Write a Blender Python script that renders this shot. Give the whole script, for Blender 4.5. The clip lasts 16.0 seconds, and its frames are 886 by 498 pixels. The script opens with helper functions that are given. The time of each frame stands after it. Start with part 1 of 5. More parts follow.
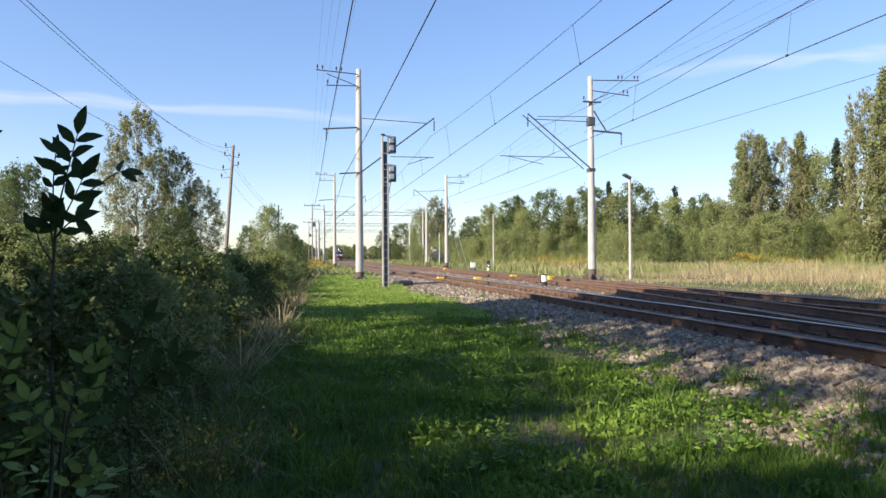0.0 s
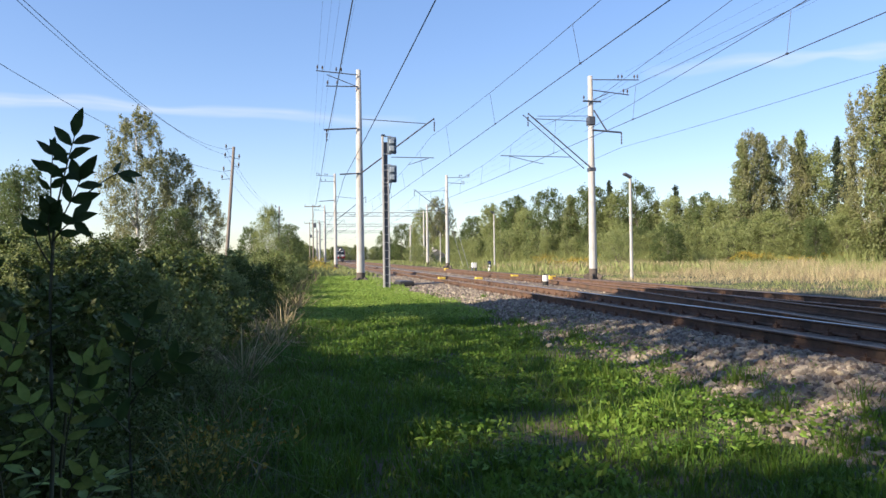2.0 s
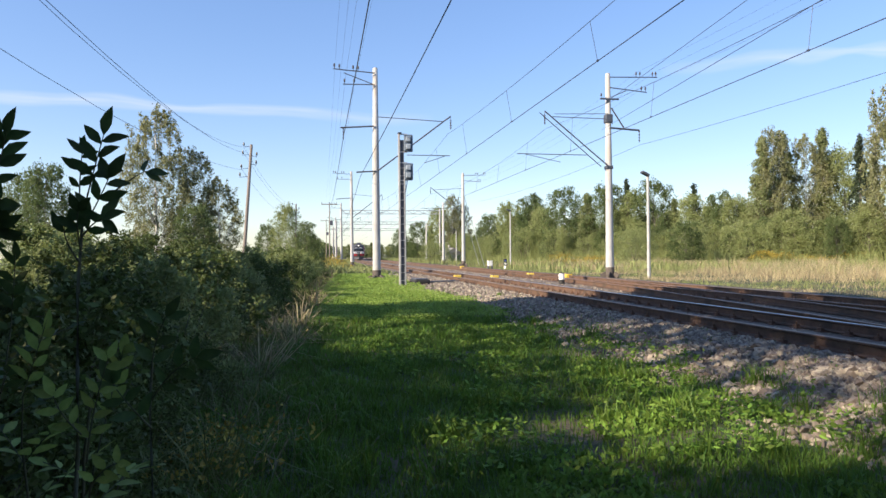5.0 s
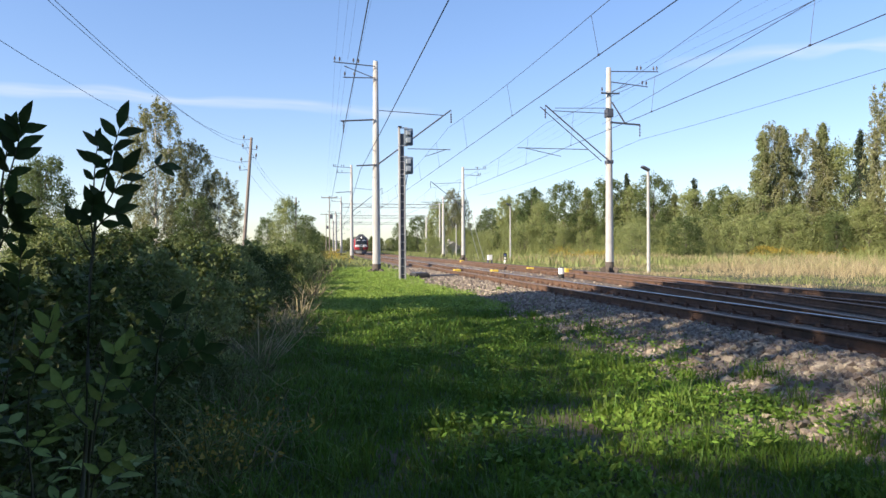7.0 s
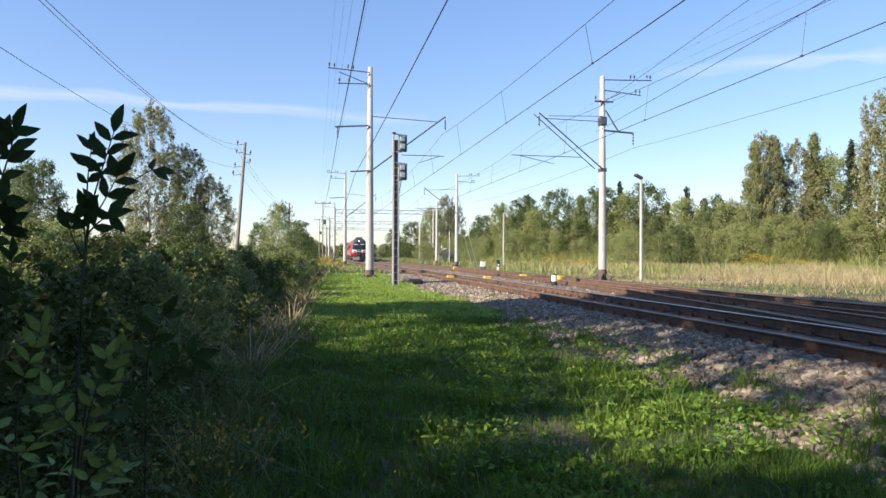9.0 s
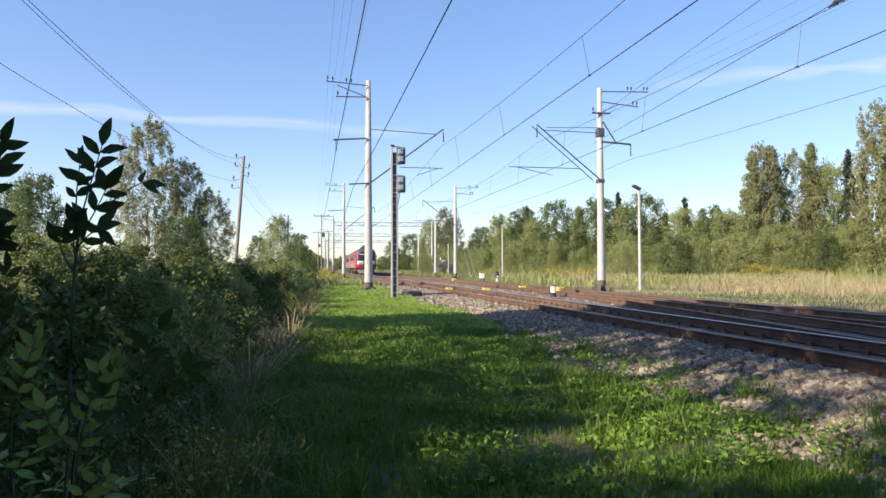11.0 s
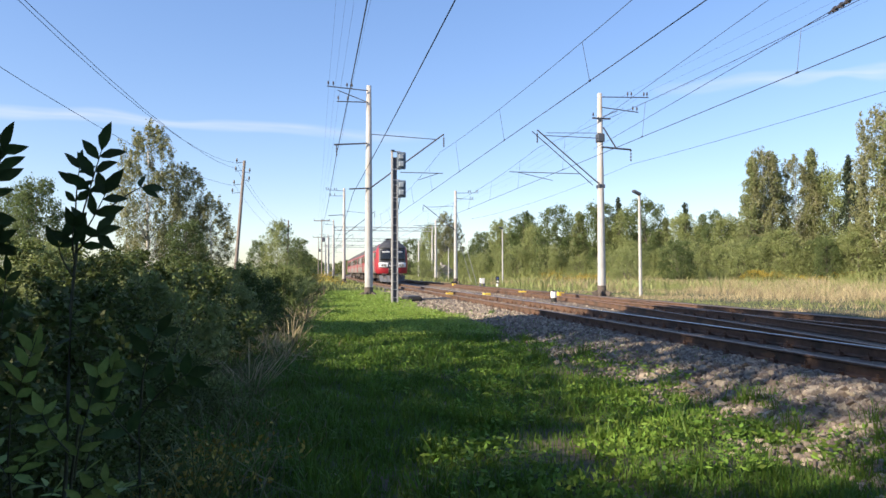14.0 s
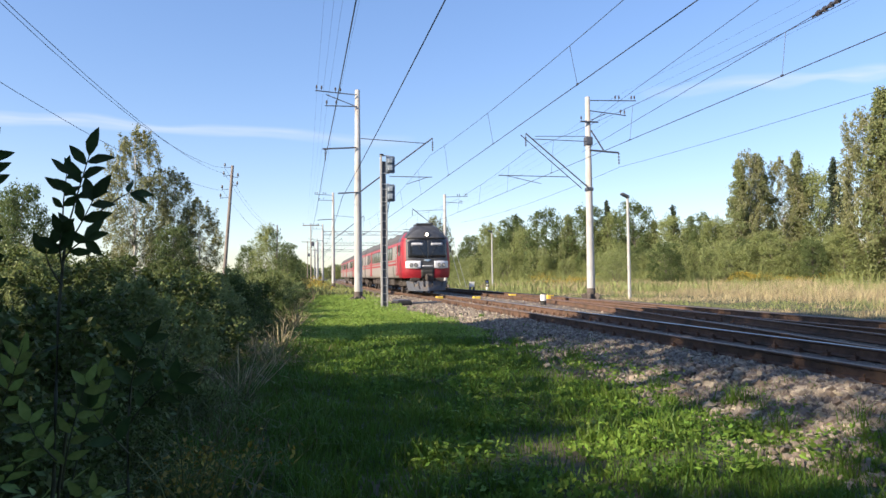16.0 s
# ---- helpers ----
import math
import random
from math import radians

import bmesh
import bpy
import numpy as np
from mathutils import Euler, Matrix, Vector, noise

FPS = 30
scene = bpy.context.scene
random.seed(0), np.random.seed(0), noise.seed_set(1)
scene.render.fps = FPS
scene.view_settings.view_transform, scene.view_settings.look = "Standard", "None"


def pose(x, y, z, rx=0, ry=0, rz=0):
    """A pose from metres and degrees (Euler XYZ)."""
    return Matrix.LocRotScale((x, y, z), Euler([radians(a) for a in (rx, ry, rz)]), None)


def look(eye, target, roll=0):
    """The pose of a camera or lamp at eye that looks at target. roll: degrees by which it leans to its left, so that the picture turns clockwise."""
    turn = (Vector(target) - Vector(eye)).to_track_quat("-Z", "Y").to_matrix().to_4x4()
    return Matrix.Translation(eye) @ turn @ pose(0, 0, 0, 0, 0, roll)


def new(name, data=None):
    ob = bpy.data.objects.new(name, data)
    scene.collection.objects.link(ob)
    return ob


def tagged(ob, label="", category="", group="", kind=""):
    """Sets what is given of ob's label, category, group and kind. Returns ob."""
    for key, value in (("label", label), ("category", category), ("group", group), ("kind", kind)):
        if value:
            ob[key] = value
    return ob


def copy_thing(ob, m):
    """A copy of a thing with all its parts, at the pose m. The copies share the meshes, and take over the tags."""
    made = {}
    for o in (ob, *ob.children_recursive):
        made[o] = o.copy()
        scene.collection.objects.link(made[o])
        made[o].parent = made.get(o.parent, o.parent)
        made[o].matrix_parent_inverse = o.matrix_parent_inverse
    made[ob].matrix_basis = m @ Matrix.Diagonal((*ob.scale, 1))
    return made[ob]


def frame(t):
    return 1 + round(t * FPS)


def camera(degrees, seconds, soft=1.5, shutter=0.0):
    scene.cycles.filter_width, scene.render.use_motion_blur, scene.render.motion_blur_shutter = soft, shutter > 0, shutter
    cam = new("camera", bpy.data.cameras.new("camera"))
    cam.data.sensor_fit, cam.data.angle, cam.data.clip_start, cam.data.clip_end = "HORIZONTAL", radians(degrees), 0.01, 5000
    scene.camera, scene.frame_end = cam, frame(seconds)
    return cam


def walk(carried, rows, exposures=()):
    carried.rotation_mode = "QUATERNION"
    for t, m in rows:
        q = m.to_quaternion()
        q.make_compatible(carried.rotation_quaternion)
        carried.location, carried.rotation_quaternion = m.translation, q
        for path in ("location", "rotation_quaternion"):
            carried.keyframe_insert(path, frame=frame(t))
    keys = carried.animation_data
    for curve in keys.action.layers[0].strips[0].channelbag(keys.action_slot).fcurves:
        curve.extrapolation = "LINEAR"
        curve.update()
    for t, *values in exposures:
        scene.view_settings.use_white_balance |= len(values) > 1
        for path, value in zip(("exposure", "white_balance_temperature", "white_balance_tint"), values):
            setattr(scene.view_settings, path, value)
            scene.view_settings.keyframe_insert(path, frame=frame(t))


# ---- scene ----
cam = camera(67.03, 16.0, soft=1.5)
EYE = (0.0, 0.0, 1.6)
# seconds, turn, tilt, lean
TURNS = [
    (0.0, -11.650, 0.626, -0.450),
    (0.5, -11.640, 0.614, -0.504),
    (1.0, -11.679, 0.593, -0.657),
    (1.5, -11.618, 0.599, -0.670),
    (2.0, -11.577, 0.649, -0.762),
    (2.5, -11.486, 0.723, -0.725),
    (3.0, -11.446, 0.789, -0.895),
    (3.5, -11.465, 0.758, -0.804),
    (4.0, -10.908, 0.681, -0.387),
    (4.2, -10.570, 0.706, -0.420),
    (6.3, -10.030, -0.014, -0.600),
    (6.5, -10.047, -0.041, -0.692),
    (7.0, -10.221, -0.027, -0.305),
    (7.5, -10.361, 0.045, -0.264),
    (8.0, -10.701, 0.092, -0.106),
    (8.5, -10.747, 0.252, -0.110),
    (9.0, -10.794, 0.521, 0.101),
    (11.5, -10.884, 1.647, -0.362),
    (12.0, -10.857, 1.675, -0.419),
    (12.5, -10.885, 1.765, -0.397),
    (13.0, -10.926, 1.825, -0.461),
    (13.5, -10.893, 1.868, -0.382),
    (14.0, -10.878, 1.967, -0.172),
    (14.5, -10.904, 1.998, -0.258),
    (15.0, -10.983, 2.016, -0.422),
    (15.5, -11.163, 2.103, -0.307),
    (16.0, -11.776, 2.284, -0.600),
]
PATH = [(t, pose(*EYE, 90 + tilt, 0, turn) @ pose(0, 0, 0, 0, 0, lean)) for t, turn, tilt, lean in TURNS]
walk(cam, PATH, [(0.0, 0.92, 6500, 15), (16.0, 0.92, 6500, 15)])

# ---- light ----
SUN_FROM = Vector((-0.94, -0.34, 0.0)).normalized()   # side from which the sun shines
SUN_UP = radians(27)
world = bpy.data.worlds.new("sky")
scene.world = world
world.use_nodes = True
wn = world.node_tree.nodes
sky = wn.new("ShaderNodeTexSky")
sky.sky_type = "NISHITA"
sky.sun_disc = False
sky.sun_elevation = SUN_UP
sky.sun_rotation = math.atan2(SUN_FROM.x, SUN_FROM.y)
sky.air_density, sky.dust_density, sky.ozone_density = 1.0, 0.5, 3.0
wn["Background"].inputs["Strength"].default_value = 0.15
deep = wn.new("ShaderNodeHueSaturation")
deep.inputs["Saturation"].default_value, deep.inputs["Hue"].default_value, deep.inputs["Value"].default_value = 1.36, 0.511, 1.31
even = wn.new("ShaderNodeGamma")
even.inputs["Gamma"].default_value = 0.66
world.node_tree.links.new(sky.outputs["Color"], even.inputs["Color"])
world.node_tree.links.new(even.outputs["Color"], deep.inputs["Color"])
world.node_tree.links.new(deep.outputs["Color"], wn["Background"].inputs["Color"])
sun = new("sun", bpy.data.lights.new("sun", "SUN"))
sun.data.energy, sun.data.angle, sun.data.color = 5.0, radians(0.55), (1.0, 0.88, 0.68)
toward = SUN_FROM * math.cos(SUN_UP) + Vector((0, 0, math.sin(SUN_UP)))
sun.matrix_world = look(tuple(toward * 60), (0, 0, 0))

# ---- materials ----
def material(name, c1, c2=None, scale=6.0, rough=0.7, metal=0.0, bump=0.0, bump_scale=40.0, spots=None, spot_scale=1.2,
             spot_at=0.58, vary=0.0, leafy=0.0, emit=0.0, island=False, stretch=(1, 1, 1), coat=0.0):
    """Two-scale noise colour, relief, stains and, for leaves, light that shines through."""
    m = bpy.data.materials.new(name)
    m.use_nodes = True
    nt = m.node_tree
    n, li = nt.nodes, nt.links
    b = n["Principled BSDF"]
    b.inputs["Roughness"].default_value, b.inputs["Metallic"].default_value = rough, metal
    b.inputs["Coat Weight"].default_value = coat
    co = n.new("ShaderNodeTexCoord")
    mp = n.new("ShaderNodeMapping")
    mp.inputs["Scale"].default_value = stretch
    li.new(co.outputs["Object"], mp.inputs["Vector"])
    no = n.new("ShaderNodeTexNoise")
    no.inputs["Scale"].default_value, no.inputs["Detail"].default_value = scale, 8
    no.inputs["Roughness"].default_value = 0.65
    li.new(mp.outputs["Vector"], no.inputs["Vector"])
    ramp = n.new("ShaderNodeMapRange")
    ramp.inputs["From Min"].default_value, ramp.inputs["From Max"].default_value = 0.3, 0.7
    li.new(no.outputs["Fac"], ramp.inputs["Value"])
    mix = n.new("ShaderNodeMix")
    mix.data_type = "RGBA"
    mix.inputs["A"].default_value, mix.inputs["B"].default_value = (*c1, 1), (*(c2 or c1), 1)
    li.new(ramp.outputs["Result"], mix.inputs["Factor"])
    colour = mix.outputs["Result"]
    if spots:
        n2 = n.new("ShaderNodeTexNoise")
        n2.inputs["Scale"].default_value, n2.inputs["Detail"].default_value = spot_scale, 6
        li.new(mp.outputs["Vector"], n2.inputs["Vector"])
        r2 = n.new("ShaderNodeMapRange")
        r2.inputs["From Min"].default_value, r2.inputs["From Max"].default_value = spot_at - 0.06, spot_at + 0.06
        li.new(n2.outputs["Fac"], r2.inputs["Value"])
        m2 = n.new("ShaderNodeMix")
        m2.data_type = "RGBA"
        m2.inputs["B"].default_value = (*spots, 1)
        li.new(r2.outputs["Result"], m2.inputs["Factor"])
        li.new(colour, m2.inputs["A"])
        colour = m2.outputs["Result"]
    if vary:
        if island:
            rnd = n.new("ShaderNodeNewGeometry").outputs["Random Per Island"]
        else:
            rnd = n.new("ShaderNodeObjectInfo").outputs["Random"]
        hs = n.new("ShaderNodeHueSaturation")
        mr = n.new("ShaderNodeMapRange")
        mr.inputs["To Min"].default_value, mr.inputs["To Max"].default_value = 1 - vary, 1 + vary
        li.new(rnd, mr.inputs["Value"])
        li.new(mr.outputs["Result"], hs.inputs["Value"])
        mh = n.new("ShaderNodeMapRange")
        mh.inputs["To Min"].default_value, mh.inputs["To Max"].default_value = 0.5 - vary * 0.05, 0.5 + vary * 0.05
        li.new(rnd, mh.inputs["Value"])
        li.new(mh.outputs["Result"], hs.inputs["Hue"])
        li.new(colour, hs.inputs["Color"])
        colour = hs.outputs["Color"]
    li.new(colour, b.inputs["Base Color"])
    if bump:
        n3 = n.new("ShaderNodeTexNoise")
        n3.inputs["Scale"].default_value, n3.inputs["Detail"].default_value = bump_scale, 5
        li.new(mp.outputs["Vector"], n3.inputs["Vector"])
        bp = n.new("ShaderNodeBump")
        bp.inputs["Strength"].default_value, bp.inputs["Distance"].default_value = 1.0, bump
        li.new(n3.outputs["Fac"], bp.inputs["Height"])
        li.new(bp.outputs["Normal"], b.inputs["Normal"])
    if emit:
        li.new(colour, b.inputs["Emission Color"])
        b.inputs["Emission Strength"].default_value = emit
    if leafy:
        tr = n.new("ShaderNodeBsdfTranslucent")
        li.new(colour, tr.inputs["Color"])
        ms = n.new("ShaderNodeMixShader")
        ms.inputs["Fac"].default_value = leafy
        li.new(b.outputs["BSDF"], ms.inputs[1])
        li.new(tr.outputs["BSDF"], ms.inputs[2])
        li.new(ms.outputs["Shader"], n["Material Output"].inputs["Surface"])
    return m


M = {}
M["soil"] = material("soil_and_turf", (0.03, 0.045, 0.014), (0.06, 0.075, 0.024), 1.6, 0.95, bump=0.03, bump_scale=14,
                     spots=(0.11, 0.085, 0.055), spot_scale=0.55, spot_at=0.56)
M["ballast"] = material("crushed_granite", (0.10, 0.08, 0.062), (0.24, 0.195, 0.15), 22, 0.95, bump=0.05, bump_scale=22,
                        spots=(0.13, 0.095, 0.07), spot_scale=0.8, spot_at=0.6)
M["stone"] = material("granite_stone", (0.135, 0.11, 0.086), (0.335, 0.28, 0.22), 9, 0.9, bump=0.004, bump_scale=60, vary=0.45, island=True)
M["stone_piece"] = material("granite_piece", (0.135, 0.11, 0.086), (0.335, 0.28, 0.22), 9, 0.9, bump=0.004, bump_scale=60, vary=0.45)
M["rail"] = material("rusty_rail", (0.085, 0.048, 0.031), (0.155, 0.09, 0.057), 9, 0.8, bump=0.002, bump_scale=80, spots=(0.07, 0.045, 0.03), spot_scale=2)
M["rail_top"] = material("worn_rail_head", (0.42, 0.41, 0.40), (0.55, 0.53, 0.52), 14, 0.28, metal=0.9)
M["rail_dull"] = material("dull_rail_head", (0.20, 0.12, 0.08), (0.30, 0.2, 0.14), 14, 0.5, metal=0.5)
M["sleeper"] = material("weathered_sleeper", (0.13, 0.095, 0.07), (0.22, 0.165, 0.125), 8, 0.9, bump=0.006, bump_scale=30, spots=(0.10, 0.065, 0.045), vary=0.25)
M["clip"] = material("rusted_clip", (0.10, 0.055, 0.035), (0.16, 0.09, 0.055), 20, 0.8)
M["concrete"] = material("spun_concrete", (0.36, 0.355, 0.345), (0.48, 0.475, 0.46), 5, 0.85, bump=0.004, bump_scale=35,
                         spots=(0.40, 0.36, 0.31), spot_scale=1.1, stretch=(1, 1, 0.3))
M["tar"] = material("tarred_base", (0.055, 0.045, 0.04), (0.14, 0.115, 0.095), 6, 0.85, bump=0.004)
M["steel"] = material("galvanised_steel", (0.36, 0.37, 0.38), (0.5, 0.51, 0.52), 7, 0.5, metal=0.55)
M["dark_steel"] = material("dark_painted_steel", (0.065, 0.075, 0.095), (0.11, 0.12, 0.145), 7, 0.6, metal=0.3)
M["signal_paint"] = material("signal_back_paint", (0.085, 0.12, 0.165), (0.13, 0.17, 0.22), 6, 0.6)
M["signal_cover"] = material("signal_cover_paint", (0.24, 0.29, 0.34), (0.33, 0.38, 0.43), 6, 0.6)
M["wire"] = material("oxidised_copper_wire", (0.04, 0.048, 0.068), (0.06, 0.07, 0.095), 3, 0.6, metal=0.4)
M["insulator"] = material("glazed_insulator", (0.06, 0.055, 0.06), (0.09, 0.08, 0.08), 5, 0.25)
M["wood_pole"] = material("grey_timber_pole", (0.15, 0.125, 0.105), (0.25, 0.215, 0.185), 6, 0.9, bump=0.004, stretch=(1, 1, 0.12))
M["bark"] = material("grey_bark", (0.10, 0.085, 0.07), (0.19, 0.17, 0.145), 9, 0.95, bump=0.02, bump_scale=18)
M["birch_bark"] = material("birch_bark", (0.48, 0.46, 0.42), (0.62, 0.60, 0.56), 5, 0.8, spots=(0.06, 0.05, 0.045), spot_scale=4, spot_at=0.6)
M["birch_leaf"] = material("birch_leaf", (0.175, 0.188, 0.078), (0.285, 0.285, 0.135), 0.6, 0.6, vary=0.3, leafy=0.35, island=True)
M["poplar_leaf"] = material("greyish_leaf", (0.16, 0.20, 0.075), (0.26, 0.285, 0.125), 0.7, 0.7, vary=0.3, leafy=0.42, island=True)
M["alder_leaf"] = material("alder_leaf", (0.085, 0.128, 0.042), (0.145, 0.182, 0.062), 0.6, 0.72, vary=0.3, leafy=0.4, island=True)
M["willow_leaf"] = material("willow_leaf", (0.20, 0.245, 0.08), (0.315, 0.345, 0.14), 0.8, 0.7, vary=0.25, leafy=0.4, island=True)
M["spruce_leaf"] = material("spruce_needle", (0.018, 0.032, 0.014), (0.03, 0.05, 0.02), 0.8, 0.7, vary=0.3, leafy=0.1, island=True)
# ash leaf with backlit shade put into its dark colour
M["shaded_ash_leaf"] = material("shaded_ash_leaf", (0.032, 0.06, 0.016), (0.058, 0.095, 0.025), 3, 0.7, vary=0.25, leafy=0.3)
M["grass"] = material("fresh_grass", (0.07, 0.15, 0.015), (0.14, 0.225, 0.031), 0.8, 0.6, vary=0.3, leafy=0.42, island=True)
# darker copy of the straw; shade along the thicket is in its colour
M["shaded_straw"] = material("shade_darkened_straw", (0.15, 0.115, 0.065), (0.29, 0.23, 0.135), 0.9, 0.85, vary=0.35, leafy=0.2, island=True)
M["shrub_leaf"] = material("dark_shrub_leaf", (0.07, 0.10, 0.024), (0.12, 0.155, 0.04), 0.8, 0.7, vary=0.35, leafy=0.3, island=True)
M["straw"] = material("dry_grass", (0.33, 0.265, 0.14), (0.48, 0.40, 0.235), 0.7, 0.8, vary=0.3, leafy=0.25, island=True)
M["goldenrod"] = material("goldenrod_bloom", (0.27, 0.205, 0.03), (0.38, 0.29, 0.055), 1.5, 0.8, vary=0.25, leafy=0.2, island=True)
M["weed"] = material("weed_leaf", (0.115, 0.22, 0.024), (0.195, 0.30, 0.044), 1.2, 0.78, vary=0.25, leafy=0.35, island=True)
# sunlight put into the colour, to brighten the far path
M["clover"] = material("sunlit_clover_leaf", (0.21, 0.33, 0.045), (0.30, 0.41, 0.08), 1.0, 0.65, vary=0.25, leafy=0.3, island=True)
M["sedge"] = material("dull_green_grass", (0.085, 0.11, 0.025), (0.17, 0.18, 0.055), 0.7, 0.7, vary=0.3, leafy=0.3, island=True)
M["meadow"] = material("yellow_green_grass", (0.195, 0.235, 0.07), (0.31, 0.325, 0.125), 0.7, 0.75, vary=0.3, leafy=0.3, island=True)
# ash leaf lightened in colour to stand for sun flecks on it
M["sunlit_ash"] = material("sunlit_ash_leaf", (0.18, 0.25, 0.055), (0.25, 0.32, 0.08), 3, 0.7, vary=0.25, leafy=0.35)
M["twig"] = material("green_twig", (0.04, 0.045, 0.02), (0.075, 0.075, 0.035), 8, 0.7)
M["red"] = material("red_paint", (0.26, 0.012, 0.022), (0.33, 0.02, 0.03), 3, 0.45, coat=0.1, spots=(0.2, 0.03, 0.03), spot_scale=1.2, spot_at=0.66)
M["grey_paint"] = material("grey_paint", (0.23, 0.205, 0.19), (0.29, 0.265, 0.245), 3, 0.5, coat=0.1, spots=(0.11, 0.095, 0.085), spot_scale=1.0, spot_at=0.66)
M["silver_paint"] = material("silver_paint", (0.45, 0.46, 0.49), (0.55, 0.56, 0.58), 3, 0.4, coat=0.2)
M["black_paint"] = material("dark_grey_paint", (0.045, 0.048, 0.055), (0.075, 0.078, 0.085), 4, 0.45, coat=0.2)
M["plough"] = material("blue_grey_paint", (0.05, 0.06, 0.08), (0.09, 0.10, 0.125), 4, 0.6, spots=(0.12, 0.1, 0.085), spot_scale=3)
M["pale_blue"] = material("pale_blue_paint", (0.25, 0.36, 0.5), (0.32, 0.43, 0.56), 4, 0.5)
M["roof_paint"] = material("dusty_roof_paint", (0.06, 0.06, 0.065), (0.11, 0.105, 0.10), 4, 0.8)
M["glass"] = material("tinted_window_glass", (0.012, 0.014, 0.016), (0.02, 0.022, 0.025), 2, 0.1, coat=0.2)
M["underframe"] = material("brake_dust_underframe", (0.035, 0.03, 0.028), (0.085, 0.07, 0.06), 7, 0.9, bump=0.004)
M["cluster"] = material("white_cluster_paint", (0.62, 0.63, 0.66), (0.72, 0.73, 0.75), 3, 0.4, coat=0.2)
M["lens"] = material("clear_lamp_glass", (0.55, 0.55, 0.53), (0.7, 0.7, 0.68), 6, 0.12, metal=0.6)
M["lamp_on"] = material("headlight_glow", (1.0, 0.9, 0.72), None, 1, 0.3, emit=2.5)
M["white"] = material("white_paint", (0.74, 0.73, 0.70), (0.82, 0.81, 0.79), 7, 0.6, spots=(0.5, 0.47, 0.42), spot_scale=5, spot_at=0.68)
M["yellow"] = material("yellow_paint", (0.62, 0.42, 0.05), (0.72, 0.52, 0.08), 6, 0.6, spots=(0.35, 0.25, 0.08), spot_scale=4)
M["black"] = material("black_rubber", (0.02, 0.02, 0.02), (0.035, 0.033, 0.03), 6, 0.7)
M["blue"] = material("blue_enamel", (0.02, 0.05, 0.22), (0.03, 0.07, 0.28), 6, 0.5)
M["brick"] = material("old_grey_wall", (0.36, 0.33, 0.29), (0.45, 0.42, 0.37), 3, 0.9, bump=0.01)
M["tin_roof"] = material("grey_tin_roof", (0.22, 0.2, 0.19), (0.32, 0.29, 0.27), 2, 0.6, metal=0.2)


def cirrus_material():
    m = bpy.data.materials.new("cirrus")
    m.use_nodes = True
    nt = m.node_tree
    n, li = nt.nodes, nt.links
    n.remove(n["Principled BSDF"])
    uv = n.new("ShaderNodeTexCoord")
    sep = n.new("ShaderNodeSeparateXYZ")
    li.new(uv.outputs["UV"], sep.inputs["Vector"])

    def calc(op, a, b=None):
        c = n.new("ShaderNodeMath")
        c.operation = op
        for i, q in enumerate((a, b)):
            if q is None:
                continue
            if isinstance(q, (int, float)):
                c.inputs[i].default_value = q
            else:
                li.new(q, c.inputs[i])
        return c.outputs[0]

    def hump(v):
        return calc("MULTIPLY", calc("MULTIPLY", v, calc("SUBTRACT", 1.0, v)), 4.0)

    no = n.new("ShaderNodeTexNoise")
    no.inputs["Scale"].default_value, no.inputs["Detail"].default_value = 3.0, 8
    mp = n.new("ShaderNodeMapping")
    mp.inputs["Scale"].default_value = (3, 1.2, 1)
    li.new(uv.outputs["UV"], mp.inputs["Vector"])
    li.new(mp.outputs["Vector"], no.inputs["Vector"])
    fade = calc("MULTIPLY", calc("POWER", hump(sep.outputs["Y"]), 1.6), calc("POWER", hump(sep.outputs["X"]), 0.5))
    fac = calc("MULTIPLY", calc("MULTIPLY", fade, no.outputs["Fac"]), 0.62)
    em = n.new("ShaderNodeEmission")
    em.inputs["Color"].default_value, em.inputs["Strength"].default_value = (0.9, 0.95, 1.0, 1), 0.58
    tr = n.new("ShaderNodeBsdfTransparent")
    mx = n.new("ShaderNodeMixShader")
    li.new(fac, mx.inputs["Fac"])
    li.new(tr.outputs[0], mx.inputs[1])
    li.new(em.outputs[0], mx.inputs[2])
    li.new(mx.outputs[0], n["Material Output"].inputs["Surface"])
    return m


M["cirrus"] = cirrus_material()


# ---- building helpers ----
def mesh_of(name, verts, faces, mats, smooth=False, slots=None):
    me = bpy.data.meshes.new(name)
    me.from_pydata([tuple(v) for v in verts] if not isinstance(verts, np.ndarray) else verts.tolist(), [],
                   faces if not isinstance(faces, np.ndarray) else faces.tolist())
    for m in mats if isinstance(mats, (list, tuple)) else [mats]:
        me.materials.append(m)
    if slots is not None:
        me.polygons.foreach_set("material_index", slots)
    if smooth:
        me.polygons.foreach_set("use_smooth", [True] * len(me.polygons))
    me.update()
    return me


def part(name, bm, mat, parent, label="", smooth=False):
    """Links a bmesh or a mesh as one part under a thing."""
    if isinstance(bm, bmesh.types.BMesh):
        me = bpy.data.meshes.new(name)
        if smooth:
            for f in bm.faces:
                f.smooth = True
        bm.to_mesh(me)
        bm.free()
        me.materials.append(mat)
    else:
        me = bm
    ob = new(name, me)
    if parent is not None:
        ob.parent = parent
    if label:
        ob["label"] = label
    return ob


def thing(name, label, category, at=None, group="", kind=""):
    ob = new(name)
    ob.empty_display_size = 0.3
    if at is not None:
        ob.matrix_basis = at
    return tagged(ob, label, category, group, kind)


